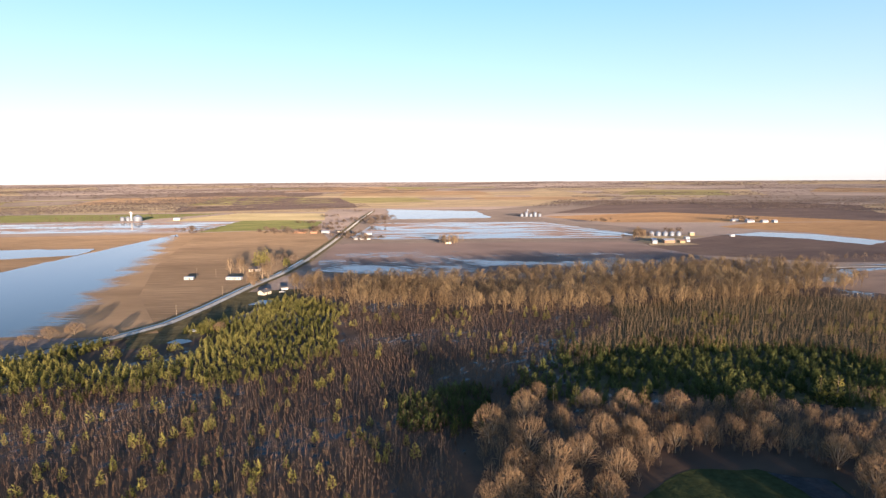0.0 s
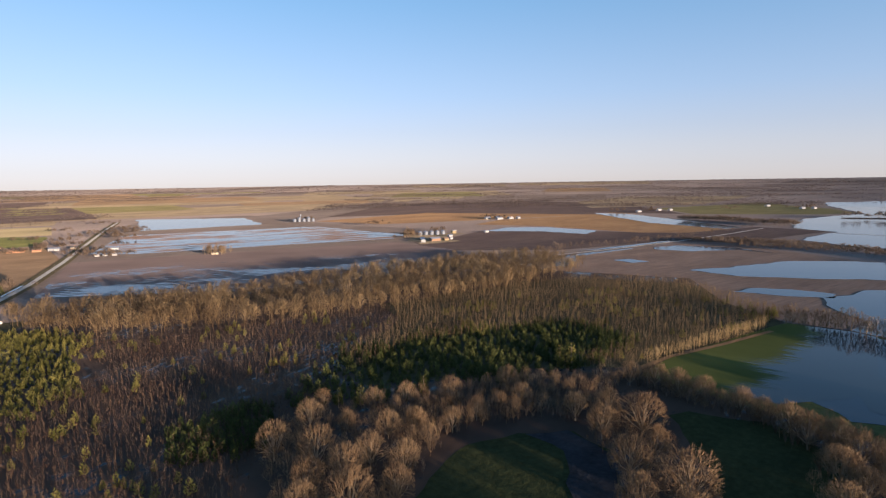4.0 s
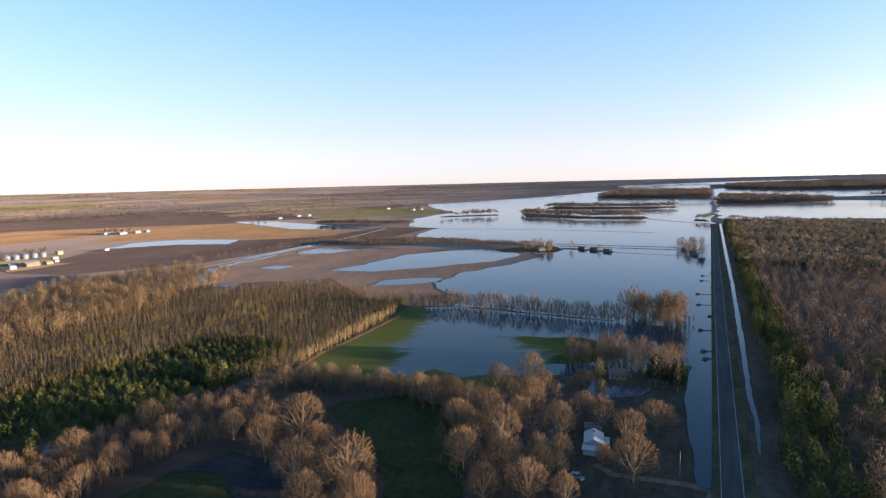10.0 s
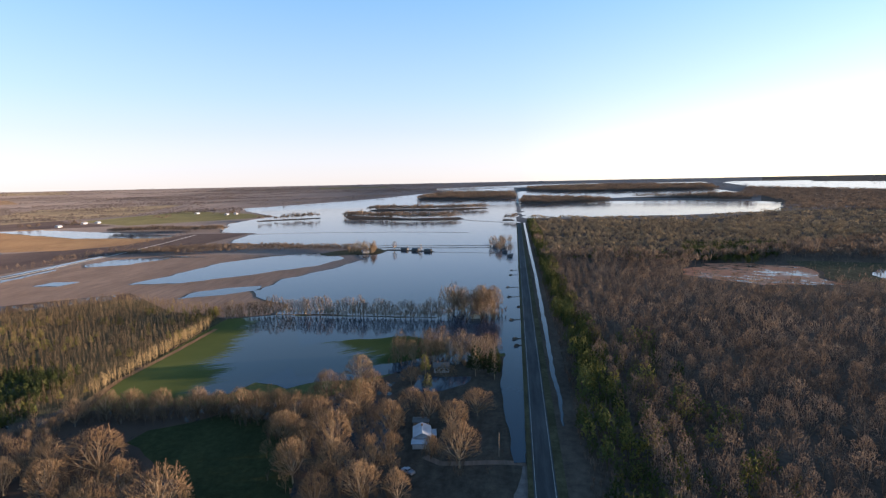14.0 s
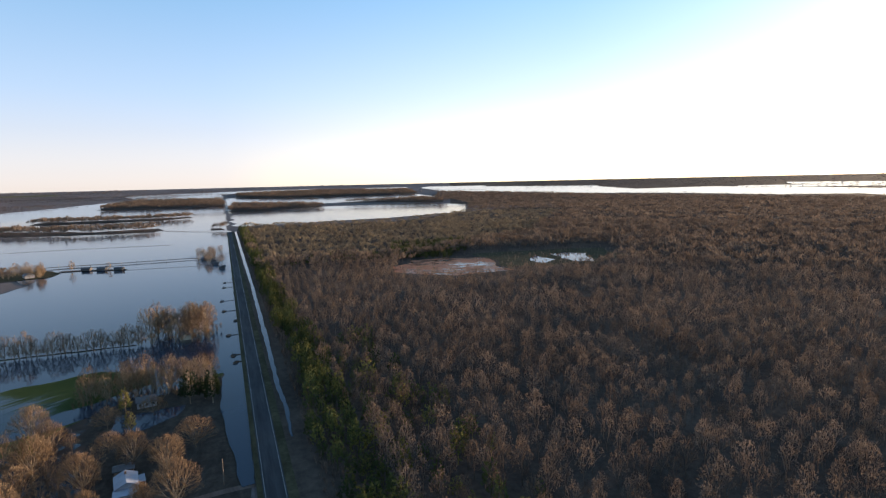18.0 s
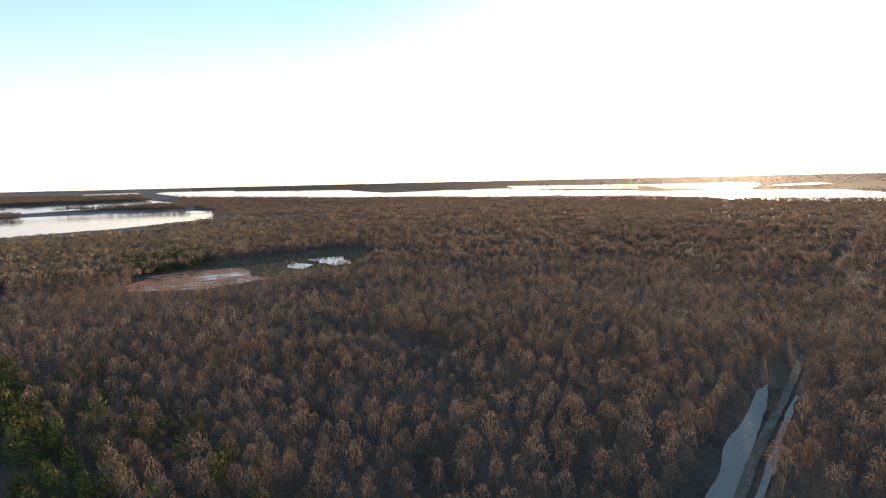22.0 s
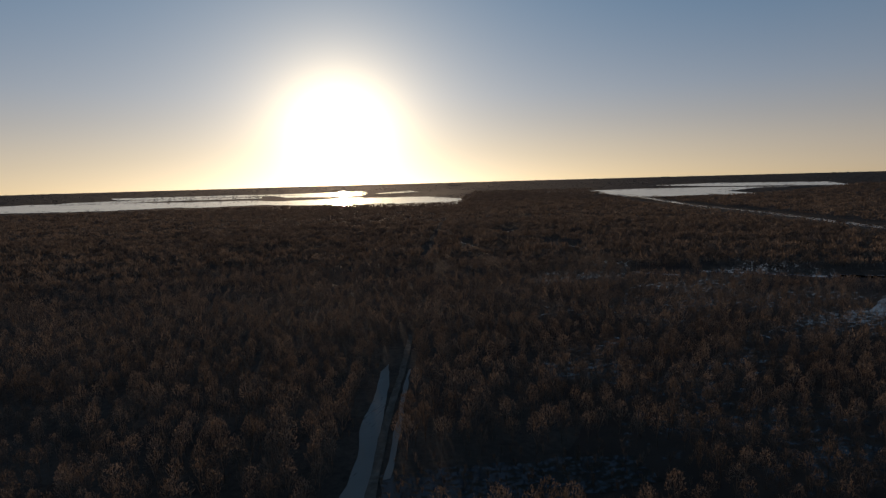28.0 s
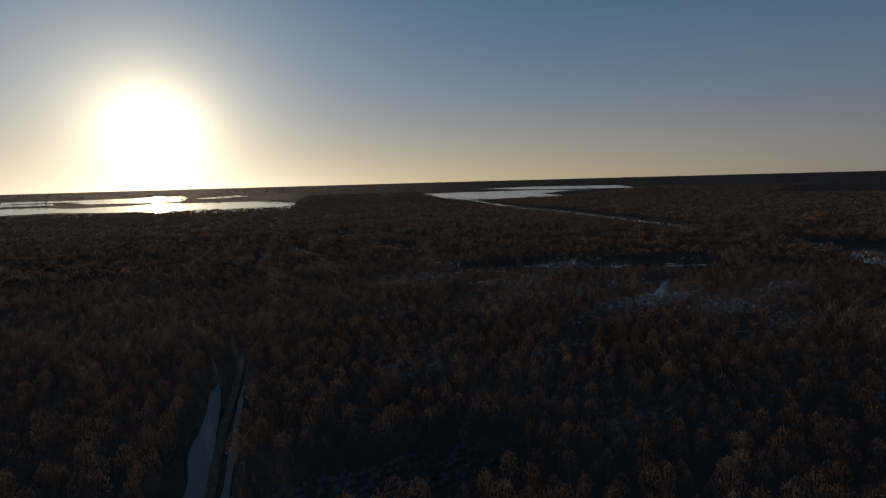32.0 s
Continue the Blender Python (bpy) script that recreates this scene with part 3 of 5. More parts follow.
ribbon("driveway", [(182, 4), (182.5, 10), (182, 16), (181, 22), (179, 30), (178, 37), (182, 44)], 1.5, -1.5, 0.16, M_MUD, "worn earth driveway to a house", "driveway")
# first road to the north-west
NW = [(-330, 235), (-240, 300), (-209, 340), (-194, 372), (-188, 423), (-184, 498), (-175, 574), (-173, 677), (-181, 877), (-198, 1139), (-216, 1428), (-232, 1780)]
ribbon("road", NW, 2.7, -2.7, 0.9, M_LANE, "pale worn country road between fields", "road")
ribbon("ditch", [(-335, 231), *NW[1:8]], 6.4, 3.6, 0.93, M_POND, "water-filled ditch beside a country road", "water")
ribbon("verge", NW, 9.0, 2.7, 0.85, M_VERGE, "grassy roadside", "verge")
ribbon("verge", NW, -2.7, -8.0, 0.85, M_VERGE, "grassy roadside", "verge")
# forest track towards the sun
TRACK = [(34, -90), (42, -130), (47, -157), (51, -183), (56, -223), (60, -266), (65, -309), (69, -340)]
sheet("track", [(x + 1.6, y) for x, y in TRACK] + [(x - 1.8, y) for x, y in TRACK[::-1]], 0.5, M_RUT, "brown rutted forest track", "track", 0.5, 12)
sheet("track_edge", [(42, -110), (56, -150), (58, -180), (64.5, -208), (66, -233), (72, -270), (70, -282), (62.4, -250), (57.5, -216), (53, -190), (48, -157), (37, -108)], 0.45, M_TRACK, "pale wet mud lying along a forest track", "track", 0.7)
sheet("track_edge", [(45, -166), (49, -200), (54, -238), (58, -275), (56.8, -275), (51.5, -236), (46.6, -200), (43, -168)], 0.45, M_TRACK, "strip of pale mud beside a forest track", "track", 0.8)
sheet("flooded_scrub", [(46, -171), (33, -173), (19, -178), (1, -184), (-22, -188), (-44, -190), (-46, -172), (-21, -163), (40, -146), (44, -160)], 0.3, M_WET_S, "shallow water among scrub", "water", 3, 4)
for c in ([(-297, -558), (-363, -552), (-360, -540), (-297, -545)], [(-288, -455), (-280, -452), (-250, -411), (-262, -411)], [(-167, -563), (-121, -587), (-120, -578), (-165, -552)],
          [(-584, -558), (-700, -560), (-640, -470), (-540, -464), (-548, -503)], [(-582, -673), (-598, -631), (-573, -579), (-618, -578), (-640, -640)]):
    flood(c, 0.3, "dull water showing through the wood", wobble=4)
ribbon("flood_water", [(-362, -2963), (-514, -2726), (-575, -1800), (-619, -1503), (-629, -960), (-619, -861)], 16, -16, 0.4, M_WATER, "straight flooded canal through the woods", "water")
# clearing with ponds
sheet("clearing", [(692, -270), (660, -462), (590, -450), (540, -380), (560, -270)], 0.1, M_VERGE, "grassy clearing in the wood", "ground", 8)
sheet("clearing", [(590, -133), (660, -180), (672, -231), (637, -265), (540, -262), (528, -191)], 0.12, M_MARSH, "rusty marsh with patches of water", "ground", 8)
flood([(593, -312), (567, -318), (584, -344), (634, -340)], 0.3, "small pond in a clearing", M_POND, 3)
flood([(634, -364), (560, -358), (556, -380), (617, -408), (637, -390)], 0.3, "small pond in a clearing", M_POND, 3)

# ---- trees ----
UP = np.array((0, 0, 1.0))


def unit(v):
    return v / (np.linalg.norm(v, axis=-1, keepdims=True) + 1e-9)


class Wood:
    """Collects tubes and slivers as triangles."""
    def __init__(self):
        self.v, self.f, self.n = [], [], 0

    def add(self, v, f):
        self.v.append(np.asarray(v, float))
        self.f.append(np.asarray(f) + self.n)
        self.n += len(v)

    def tube(self, a, b, ra, rb, sides=4):
        a, b = np.asarray(a, float), np.asarray(b, float)
        d = unit(b - a)
        s = unit(np.cross(d, (0.31, 0.74, 0.59)))
        u = np.cross(d, s)
        th = np.arange(sides) * 2 * np.pi / sides
        ring = np.outer(np.cos(th), s) + np.outer(np.sin(th), u)
        k = np.arange(sides)
        k2 = (k + 1) % sides
        self.add(np.concatenate([a + ring * ra, b + ring * rb]),
                 np.concatenate([np.stack([k, k2, k2 + sides], 1), np.stack([k, k2 + sides, k + sides], 1)]))

    def slivers(self, p, d, length, width, rng):
        """Thin triangles that start at p and run along d."""
        p, d = np.asarray(p, float), unit(np.asarray(d, float))
        n = len(p)
        s = unit(np.cross(d, rng.normal(size=(n, 3))))
        length, width = np.broadcast_to(length, (n,))[:, None], np.broadcast_to(width, (n,))[:, None]
        v = np.stack([p - s * width / 2, p + s * width / 2, p + d * length], 1).reshape(-1, 3)
        self.add(v, np.arange(3 * n).reshape(-1, 3))

    def arrays(self):
        return np.concatenate(self.v), np.concatenate(self.f)


def hardwood(seed, h, cr, limbs, branches, twigs, wide, sides=5, fork=0.2, spread=1.25, solid=True, rise_by=0.4, shell=0.36):
    """A bare broadleaf: a short bole, rising limbs that fan out, branches to a domed outline, fine twigs along their outer halves. Returns (wood, twigs)."""
    rng = np.random.RandomState(seed)
    w, t = Wood(), Wood()
    r0 = (0.017 if solid else 0.01) * h
    top = np.array([rng.normal() * 0.015 * h, rng.normal() * 0.015 * h, fork * h])
    w.tube((0, 0, -0.3), top, r0 * 1.25, r0 * 0.9, sides)
    mid_z = h * 0.47
    radii = np.array([cr, cr, h - mid_z])
    k = np.arange(limbs)
    az = k * 2.399 + rng.uniform(-0.3, 0.3, limbs)
    th = spread * ((k + 0.4) / limbs) ** 0.7
    out = np.stack([np.sin(th) * np.cos(az), np.sin(th) * np.sin(az), np.cos(th)], 1)
    goal = np.array([0, 0, mid_z]) + out * radii * rng.uniform(0.82, 1.0, (limbs, 1))
    a = top + UP * (0.16 * h * rng.uniform(0, 1, (limbs, 1)) * (th[:, None] < 0.6 * spread))
    e = a + (goal - a) * 0.66 + UP * 0.02 * h
    m = a + (e - a) * 0.5 + np.stack([out[:, 0], out[:, 1], np.full(limbs, -0.1)], 1) * 0.035 * h
    for q in range(limbs):
        if solid:
            w.tube(a[q], m[q], r0 * 0.62, r0 * 0.42, 4)
            w.tube(m[q], e[q], r0 * 0.42, r0 * 0.24, 3)
        else:
            w.slivers([a[q]], [e[q] - a[q]], np.linalg.norm(e[q] - a[q]) * 1.2, r0 * 1.1, rng)
    # branches leave the limbs and reach the outline
    n = branches
    pick = np.arange(n) % limbs
    u = rng.uniform(0.25, 1.0, (n, 1))
    b0 = np.where(u < 0.5, a[pick] + (m[pick] - a[pick]) * 2 * u, m[pick] + (e[pick] - m[pick]) * (2 * u - 1))
    way = unit(out[pick] + rng.normal(size=(n, 3)) * 0.38)
    way[:, 2] = np.where(way[:, 2] < math.cos(spread * 1.15), math.cos(spread * 1.15) + rng.uniform(0, 0.2, n), way[:, 2])
    way = unit(way)
    b1 = np.array([0, 0, mid_z]) + way * radii * rng.uniform(0.78, 1.0, (n, 1)) * (1 + 0.08 * np.sin(3 * np.arctan2(way[:, 1:2], way[:, 0:1]) + seed))
    if solid:
        for q in range(n):
            w.tube(b0[q], b1[q], r0 * 0.2, r0 * 0.06, 3)
    else:
        t.slivers(b0, b1 - b0, np.linalg.norm(b1 - b0, axis=1), r0 * 0.55, rng)
    # a haze of fine twigs over the dome
    hz = int(twigs * shell)
    twigs -= hz
    up = rng.uniform(math.cos(spread * 1.1), 1, hz)
    ta, tf = rng.uniform(0, 2 * np.pi, hz), np.sqrt(np.maximum(0, 1 - up ** 2))
    face = np.stack([np.cos(ta) * tf, np.sin(ta) * tf, up], 1)
    lump = (1 + 0.07 * np.sin(3 * ta + seed) * tf + 0.06 * np.sin(5 * ta + 6 * up + 2 * seed)) * rng.uniform(0.5, 1.0, hz) ** 0.35
    t.slivers(np.array([0, 0, mid_z]) + face * radii * 0.95 * lump[:, None], face * 0.7 + UP * rise_by + rng.normal(size=(hz, 3)) * 0.5, h * rng.uniform(0.03, 0.06, hz), wide * rng.uniform(0.6, 1.3, hz), rng)
    pick = rng.randint(n, size=twigs)
    u = rng.uniform(0.22, 1.0, (twigs, 1)) ** 0.75
    p = b0[pick] + (b1[pick] - b0[pick]) * u
    d = unit(b1[pick] - b0[pick]) * 0.8 + way[pick] * 0.35 + UP * rise_by + rng.normal(size=(twigs, 3)) * 0.42
    t.slivers(p, d, h * rng.uniform(0.035, 0.075, twigs), wide * rng.uniform(0.6, 1.3, twigs), rng)
    return w.arrays(), t.arrays()


def pine(seed, h, cr, tufts, needles, wide, low=0.12, blunt=0.7, limbs=True):
    """A pine: straight bole and tufts of needles set in a tapering, uneven crown."""
    rng = np.random.RandomState(seed)
    w, t = Wood(), Wood()
    w.tube((0, 0, -0.3), (0, 0, h * 0.94), 0.013 * h, 0.003 * h, 4)
    u = (np.arange(tufts) + rng.uniform(0, 1, tufts)) / tufts
    u = 1 - np.sqrt(1 - u * 0.995)
    az = np.arange(tufts) * 2.399 + rng.uniform(-0.5, 0.5, tufts)
    rad = cr * (1 - u) ** blunt * rng.uniform(0.55, 1.0, tufts) * (0.9 + 0.2 * np.sin(2 * az + seed))
    c = np.stack([np.cos(az) * rad, np.sin(az) * rad, h * (low + (1 - low) * u) - 0.12 * rad], 1)
    if limbs:
        w.slivers(np.stack([c[:, 0] * 0, c[:, 0] * 0, c[:, 2] - 0.3 * rad], 1), np.stack([c[:, 0], c[:, 1], 0.3 * rad + 0.01], 1), rad, 0.008 * h, rng)
    n = tufts * needles
    cc = np.repeat(c, needles, 0)
    out = np.repeat(np.stack([np.cos(az), np.sin(az), np.full(tufts, 0.5)], 1), needles, 0)
    d = unit(out * 0.6 + rng.normal(size=(n, 3)) * 0.7 + UP * 0.45)
    L = wide * rng.uniform(2.2, 4.2, n)
    t.slivers(cc - d * L[:, None] * 0.35, d, L, wide * rng.uniform(0.7, 1.3, n), rng)
    return w.arrays(), t.arrays()


def merge(*arrs):
    w = Wood()
    for v, f in arrs:
        w.add(v, f)
    return w.arrays()


def sapling(seed, h, cr, n, wide):
    """A slim young stem with a narrow plume of fine rising branches."""
    rng = np.random.RandomState(seed)
    w = Wood()
    w.slivers([(0, 0, 0)] * 2, [(0.03, 0, 1), (0, 0.04, 1)], h * 0.97, 0.006 * h, rng)
    z = rng.uniform(0.22, 0.86, n) * h
    az = rng.uniform(0, 2 * np.pi, n)
    d = np.stack([np.cos(az), np.sin(az), rng.uniform(1.6, 3.4, n)], 1)
    w.slivers(np.stack([z * 0, z * 0, z], 1) + d * 0.06 * cr, d, cr * rng.uniform(0.9, 1.7, n), wide * rng.uniform(0.7, 1.3, n), rng)
    return w.arrays()


def lie_of(v, seed, rough=0.25):
    """How each spray of a crown lies: outward from the crown's heart, unevenly."""
    rng = np.random.RandomState(seed)
    high = np.clip(v[:, 2] / v[:, 2].max() - 0.45, -0.2, 0.5)
    flat = v.copy()
    flat[:, 2] = 0
    jit = np.repeat(rng.normal(size=(len(v) // 3 + 1, 3)), 3, 0)[:len(v)]
    return unit(unit(flat + 0.15 * jit * np.array([1, 1, 0])) + UP * (0.1 + 0.9 * high[:, None]) + rough * jit)


def inside(poly, x, y):
    r = np.zeros(len(x), bool)
    for (x0, y0), (x1, y1) in zip(poly, poly[1:] + poly[:1]):
        if y0 != y1:
            r ^= ((y0 > y) != (y1 > y)) & (x < (x1 - x0) * (y - y0) / (y1 - y0) + x0)
    return r


def scatter(poly, gap, seed, holes=(), near=0.0, far=1e9, warp=0.0, loose=0.42):
    """Jittered places inside a plan polygon, outside the holes, between two distances from the middle of the place."""
    rng = np.random.RandomState(seed)
    a = np.array(poly, float)
    xs, ys = np.arange(a[:, 0].min(), a[:, 0].max(), gap), np.arange(a[:, 1].min(), a[:, 1].max(), gap)
    x, y = np.meshgrid(xs, ys)
    x = (x + (np.arange(len(ys)) % 2)[:, None] * gap / 2).ravel() + rng.uniform(-loose, loose, x.size) * gap
    y = y.ravel() + rng.uniform(-loose, loose, y.size) * gap
    r = np.hypot(x, y)
    wx = wy = 0.0
    if warp:
        q = [noise.noise_vector(Vector((a / 45, b / 45, seed))) for a, b in zip(x, y)]
        wx, wy = np.array([v.x for v in q]) * warp + rng.normal(size=len(x)) * warp * 0.15, np.array([v.y for v in q]) * warp + rng.normal(size=len(x)) * warp * 0.15
    ok = inside(poly, x + wx, y + wy) & (r >= near) & (r < far)
    for hole in holes:
        ok &= ~inside(hole, x, y)
    return np.stack([x, y], 1)[ok]


def stand(name, groups, label, category, mats, seed):
    """One object of kind stuff: many plants. groups: (places, models, low and high scale, slot of the material)."""
    rng = np.random.RandomState(seed)
    V, F, T, S, N, base = [], [], [], [], [], 0
    for pts, models, lo, hi, slot in groups:
        kind = rng.randint(len(models), size=len(pts))
        for k, (v, f) in enumerate(models):
            p = pts[kind == k]
            n = len(p)
            if not n:
                continue
            th = rng.uniform(0, 2 * np.pi, n)
            s = rng.uniform(lo, hi, n) * (1 + 0.22 * np.array([noise.noise(Vector((a / 70, b / 70, seed))) for a, b in p]))
            sx = s * rng.uniform(0.85, 1.15, n)
            c, q = np.cos(th)[:, None] * sx[:, None], np.sin(th)[:, None] * sx[:, None]
            x = c * v[:, 0] - q * v[:, 1] + p[:, :1]
            y = q * v[:, 0] + c * v[:, 1] + p[:, 1:]
            z = s[:, None] * v[:, 2] + rise(np.hypot(p[:, 0], p[:, 1]))[:, None]
            V.append(np.stack([x, y, z], 2).reshape(-1, 3))
            ln = lie_of(v, k)
            ct, st = np.cos(th)[:, None], np.sin(th)[:, None]
            N.append(np.stack([ct * ln[:, 0] - st * ln[:, 1], st * ln[:, 0] + ct * ln[:, 1], np.repeat(ln[None, :, 2], n, 0)], 2).reshape(-1, 3))
            F.append((f[None] + (np.arange(n) * len(v))[:, None, None] + base).reshape(-1, 3))
            patch = np.array([noise.noise(Vector((a / 38, b / 38, 5 + seed))) for a, b in p])
            T.append(np.repeat(np.clip(0.5 + 0.75 * patch + rng.uniform(-0.4, 0.4, n), 0, 1), len(v)))
            S.append(np.full(n * len(f), slot, np.int32))
            base += n * len(v)
    me = from_arrays(name, np.concatenate(V), np.concatenate(F), mats, np.concatenate(T), np.concatenate(N))
    me.polygons.foreach_set("material_index", np.concatenate(S))
    return tagged(new(name, me), label, category, kind="stuff")


PINE_YOUNG = [merge(*pine(k, 6.6, 2.1, 26, 5, 0.46, 0.1, 0.5, False)) for k in range(6)]
PINE_MID = [merge(*pine(20 + k, 13.5, 3.9, 62, 6, 0.42, 0.3, 0.34, False)) for k in range(5)]
SAPLINGS = [sapling(40 + k, 7.0, 1.2 + 0.2 * (k % 3), 24, 0.06) for k in range(6)]
SHRUBS = [sapling(50 + k, 4.2, 2.0, 34, 0.11) for k in range(4)]


def coarse(seed, h, cr, n, wide, long=0.15, lift=1.0, core=0.5, bole=0.03, low=1.25):
    """A bare tree seen from afar: bole and an uneven dome of short sprays."""
    rng = np.random.RandomState(seed)
    w = Wood()
    w.slivers([(0, 0, 0)], [(0, 0, 1)], 0.75 * h, bole * h, rng)
    az = np.arange(n) * 2.399 + rng.uniform(-0.4, 0.4, n)
    up = 1 - low * (np.arange(n) + 0.5) / n
    flat = np.sqrt(np.maximum(0, 1 - up ** 2))
    shell = rng.uniform(core, 0.95, n) * (0.9 + 0.12 * np.sin(2 * az + seed))
    out = np.stack([np.cos(az) * flat, np.sin(az) * flat, up], 1)
    p = np.array([0, 0, 0.55 * h]) + out * np.array([cr, cr, 0.42 * h]) * shell[:, None]
    d = unit(out * 0.5 + UP * lift + rng.normal(size=(n, 3)) * 0.28)
    w.slivers(p, d, long * h * rng.uniform(0.7, 1.3, n), wide * rng.uniform(0.6, 1.4, n), rng)
    return w.arrays()


HARD_B = [merge(*hardwood(60 + k, 19, 5.0 + 0.4 * (k % 3), 8, 26, 330, 0.34, 3, 0.24, 1.5, False)) for k in range(6)]
WOOD_B = [merge(*hardwood(80 + k, 14.5, 3.1 + 0.3 * (k % 3), 6, 16, 290, 0.3, 3, 0.2, 1.4, False, 0.8, 0.6)) for k in range(7)]
THICKET = [sapling(90 + k, 8.0, 1.4 + 0.2 * (k % 3), 24, 0.08) for k in range(6)]
UNDER = [coarse(160 + k, 8.5, 3.2, 34, 0.24, 0.12, 0.8, 0.3, 0.02, 1.5) for k in range(5)]
WOOD_C = [coarse(100 + k, 15.0, 3.3, 66, 0.32, 0.13, 0.7, 0.5, 0.02, 1.45) for k in range(6)]
WOOD_D = [coarse(120 + k, 14, 5.4, 28, 1.3, 0.24) for k in range(6)]
WOOD_E = [coarse(140 + k, 13, 13.0, 17, 4.0, 0.26) for k in range(6)]

def line(a, b, gap, width, seed):
    rng = np.random.RandomState(seed)
    n = int(math.dist(a, b) / gap)
    d = unit(np.array(b, float) - a)
    return np.array(a) + np.outer(np.arange(n) * gap + rng.uniform(-0.4, 0.4, n) * gap, d) + np.outer(rng.uniform(-width, width, n), (-d[1], d[0]))


# plantations and belts to the north
P1 = [(-330, 245), (-250, 296), (-205, 333), (-170, 339), (-150, 430), (-121, 460), (-80, 405), (-60, 340), (-76, 285), (-100, 262), (-150, 252), (-230, 240), (-330, 215)]
stand("pine_plantation", [(scatter(P1, 4.0, 1, [[(-208, 284), (-208, 345), (-150, 345), (-148, 300), (-165, 282)]], warp=22), PINE_YOUNG, 0.52, 0.9, 0)], "dense plantation of bright green young pines", "pines", [M_NEEDLE], 1)
P2 = [(30, 240), (52, 272), (73, 308), (106, 322), (135, 332), (155, 322), (178, 314), (204, 306), (240, 300), (236, 252), (205, 236), (168, 226), (124, 232), (76, 231), (50, 234)]
stand("pine_plantation", [(scatter(P2, 4.4, 2, warp=26), PINE_YOUNG, 0.55, 1.05, 0)], "dark green young pine plantation", "pines", [M_DEEP], 2)
S1 = [(-330, 120), (-330, 195), (-230, 236), (-150, 250), (-100, 260), (-72, 288), (-58, 340), (-78, 405), (-100, 428), (-62, 410), (-35, 396), (8, 402), (91, 416), (130, 420), (126, 370), (90, 330), (62, 300), (40, 262), (46, 232), (20, 205), (2, 190), (0, 120)]
PINES = [(62, 256), (80, 285), (108, 304), (139, 302), (182, 304), (218, 298), (236, 254), (205, 238), (168, 230), (132, 238), (96, 242)]
S2 = [(130, 422), (197, 433), (286, 452), (352, 440), (400, 400), (418, 375), (398, 305), (374, 250), (337, 234), (239, 224), (212, 214), (190, 218), (150, 240), (70, 256), (64, 300), (100, 340), (126, 370)]
sp1, sp2 = scatter(S1, 2.7, 3, warp=12), scatter(S2, 2.75, 4, [PINES], warp=5)
dell = scatter([(-20, 205), (-18, 236), (8, 256), (22, 246), (12, 206)], 3.6, 9, warp=8)
green = np.array([noise.noise(Vector((a / 30, b / 30, 2))) for a, b in sp2])
strew = sp2[(np.random.RandomState(7).uniform(size=len(sp2)) < 0.02 + 0.2 * (green > 0.25)) & (np.hypot(sp2[:, 0] - 250, sp2[:, 1] - 275) < 130)]
stray = sp1[np.random.RandomState(5).uniform(size=len(sp1)) < 0.012 + 0.035 * (sp1[:, 0] < -60) + 0.1 * (np.array([noise.noise(Vector((a / 22, b / 22, 8))) for a, b in sp1]) > 0.3)]
stand("young_wood", [(sp1, SAPLINGS, 0.5, 0.95, 0), (scatter(S1, 2.9, 12, warp=12), SHRUBS, 0.25, 0.5, 5), (sp2, THICKET, 0.6, 1.05, 3), (line((214, 216), (336, 235), 0.5, 2.6, 8), THICKET, 0.8, 1.15, 2), (strew, PINE_YOUNG, 0.6, 0.95, 1), (dell, PINE_YOUNG, 0.7, 1.0, 4), (stray, PINE_YOUNG, 0.6, 0.95, 1)],
      "young bare saplings with a few small pines", "saplings", [M_SAPLING, M_NEEDLE, M_STEM_SUNLIT, M_THICKET, M_DEEP, M_BRUSH], 3)
B1 = [(-146, 492), (-100, 426), (-57, 400), (-10, 394), (48, 392), (110, 394), (176, 402), (270, 424), (320, 452), (385, 486), (391, 580), (322, 590), (200, 575), (98, 540), (27, 522), (-58, 530)]
stand("hardwood_belt", [(scatter(B1, 8.6, 6, warp=5), HARD_B, 0.72, 1.05, 0), (scatter(B1, 7.5, 7), UNDER, 0.4, 0.8, 0)], "belt of tall bare hardwoods glowing in low sun", "trees", [M_TWIG_GOLD], 6)

# the great wood to the south and east
GREAT = [(120, -36), (400, -18), (750, 12), (1269, 40), (1421, 50), (1360, -334), (1660, -655), (2150, -1640), (1100, -2180), (250, -2290), (-600, -2330), (-1700, -2000), (-2000, -1560), (-260, -200), (-140, -90), (-60, -45)]
HOLES = [[(692, -262), (670, -470), (590, -455), (520, -370), (500, -180), (545, -125), (645, -165)],
         [(30, -60), (48, -110), (61, -150), (63, -180), (71, -220), (77, -270), (73, -300), (69, -325), (63, -325), (55, -280), (49, -240), (43, -180), (-40, -195), (-60, -190), (-56, -160), (32, -140)],
         [(105, -640), (142, -1010), (170, -1390), (176, -1390), (154, -1010), (120, -640)], [(-270, -500), (-270, -575), (-390, -570), (-380, -500)], [(-245, -395), (-235, -420), (-280, -465), (-300, -440)], [(-105, -540), (-105, -600), (-175, -575), (-170, -520)],
         [(-600, -680), (-700, -560), (-640, -460), (-530, -456), (-545, -510)],
         [(-400, -2726), (-460, -1800), (-500, -1503), (-530, -850), (-630, -840), (-660, -960), (-650, -1503), (-600, -1800), (-550, -2730)]]
POOLS = [((35, -1017), (-5, -1085)), ((-44, -853), (-100, -790)), ((90, -880), (60, -815)), ((-190, -590), (-300, -552)), ((-310, -560), (-390, -530))]
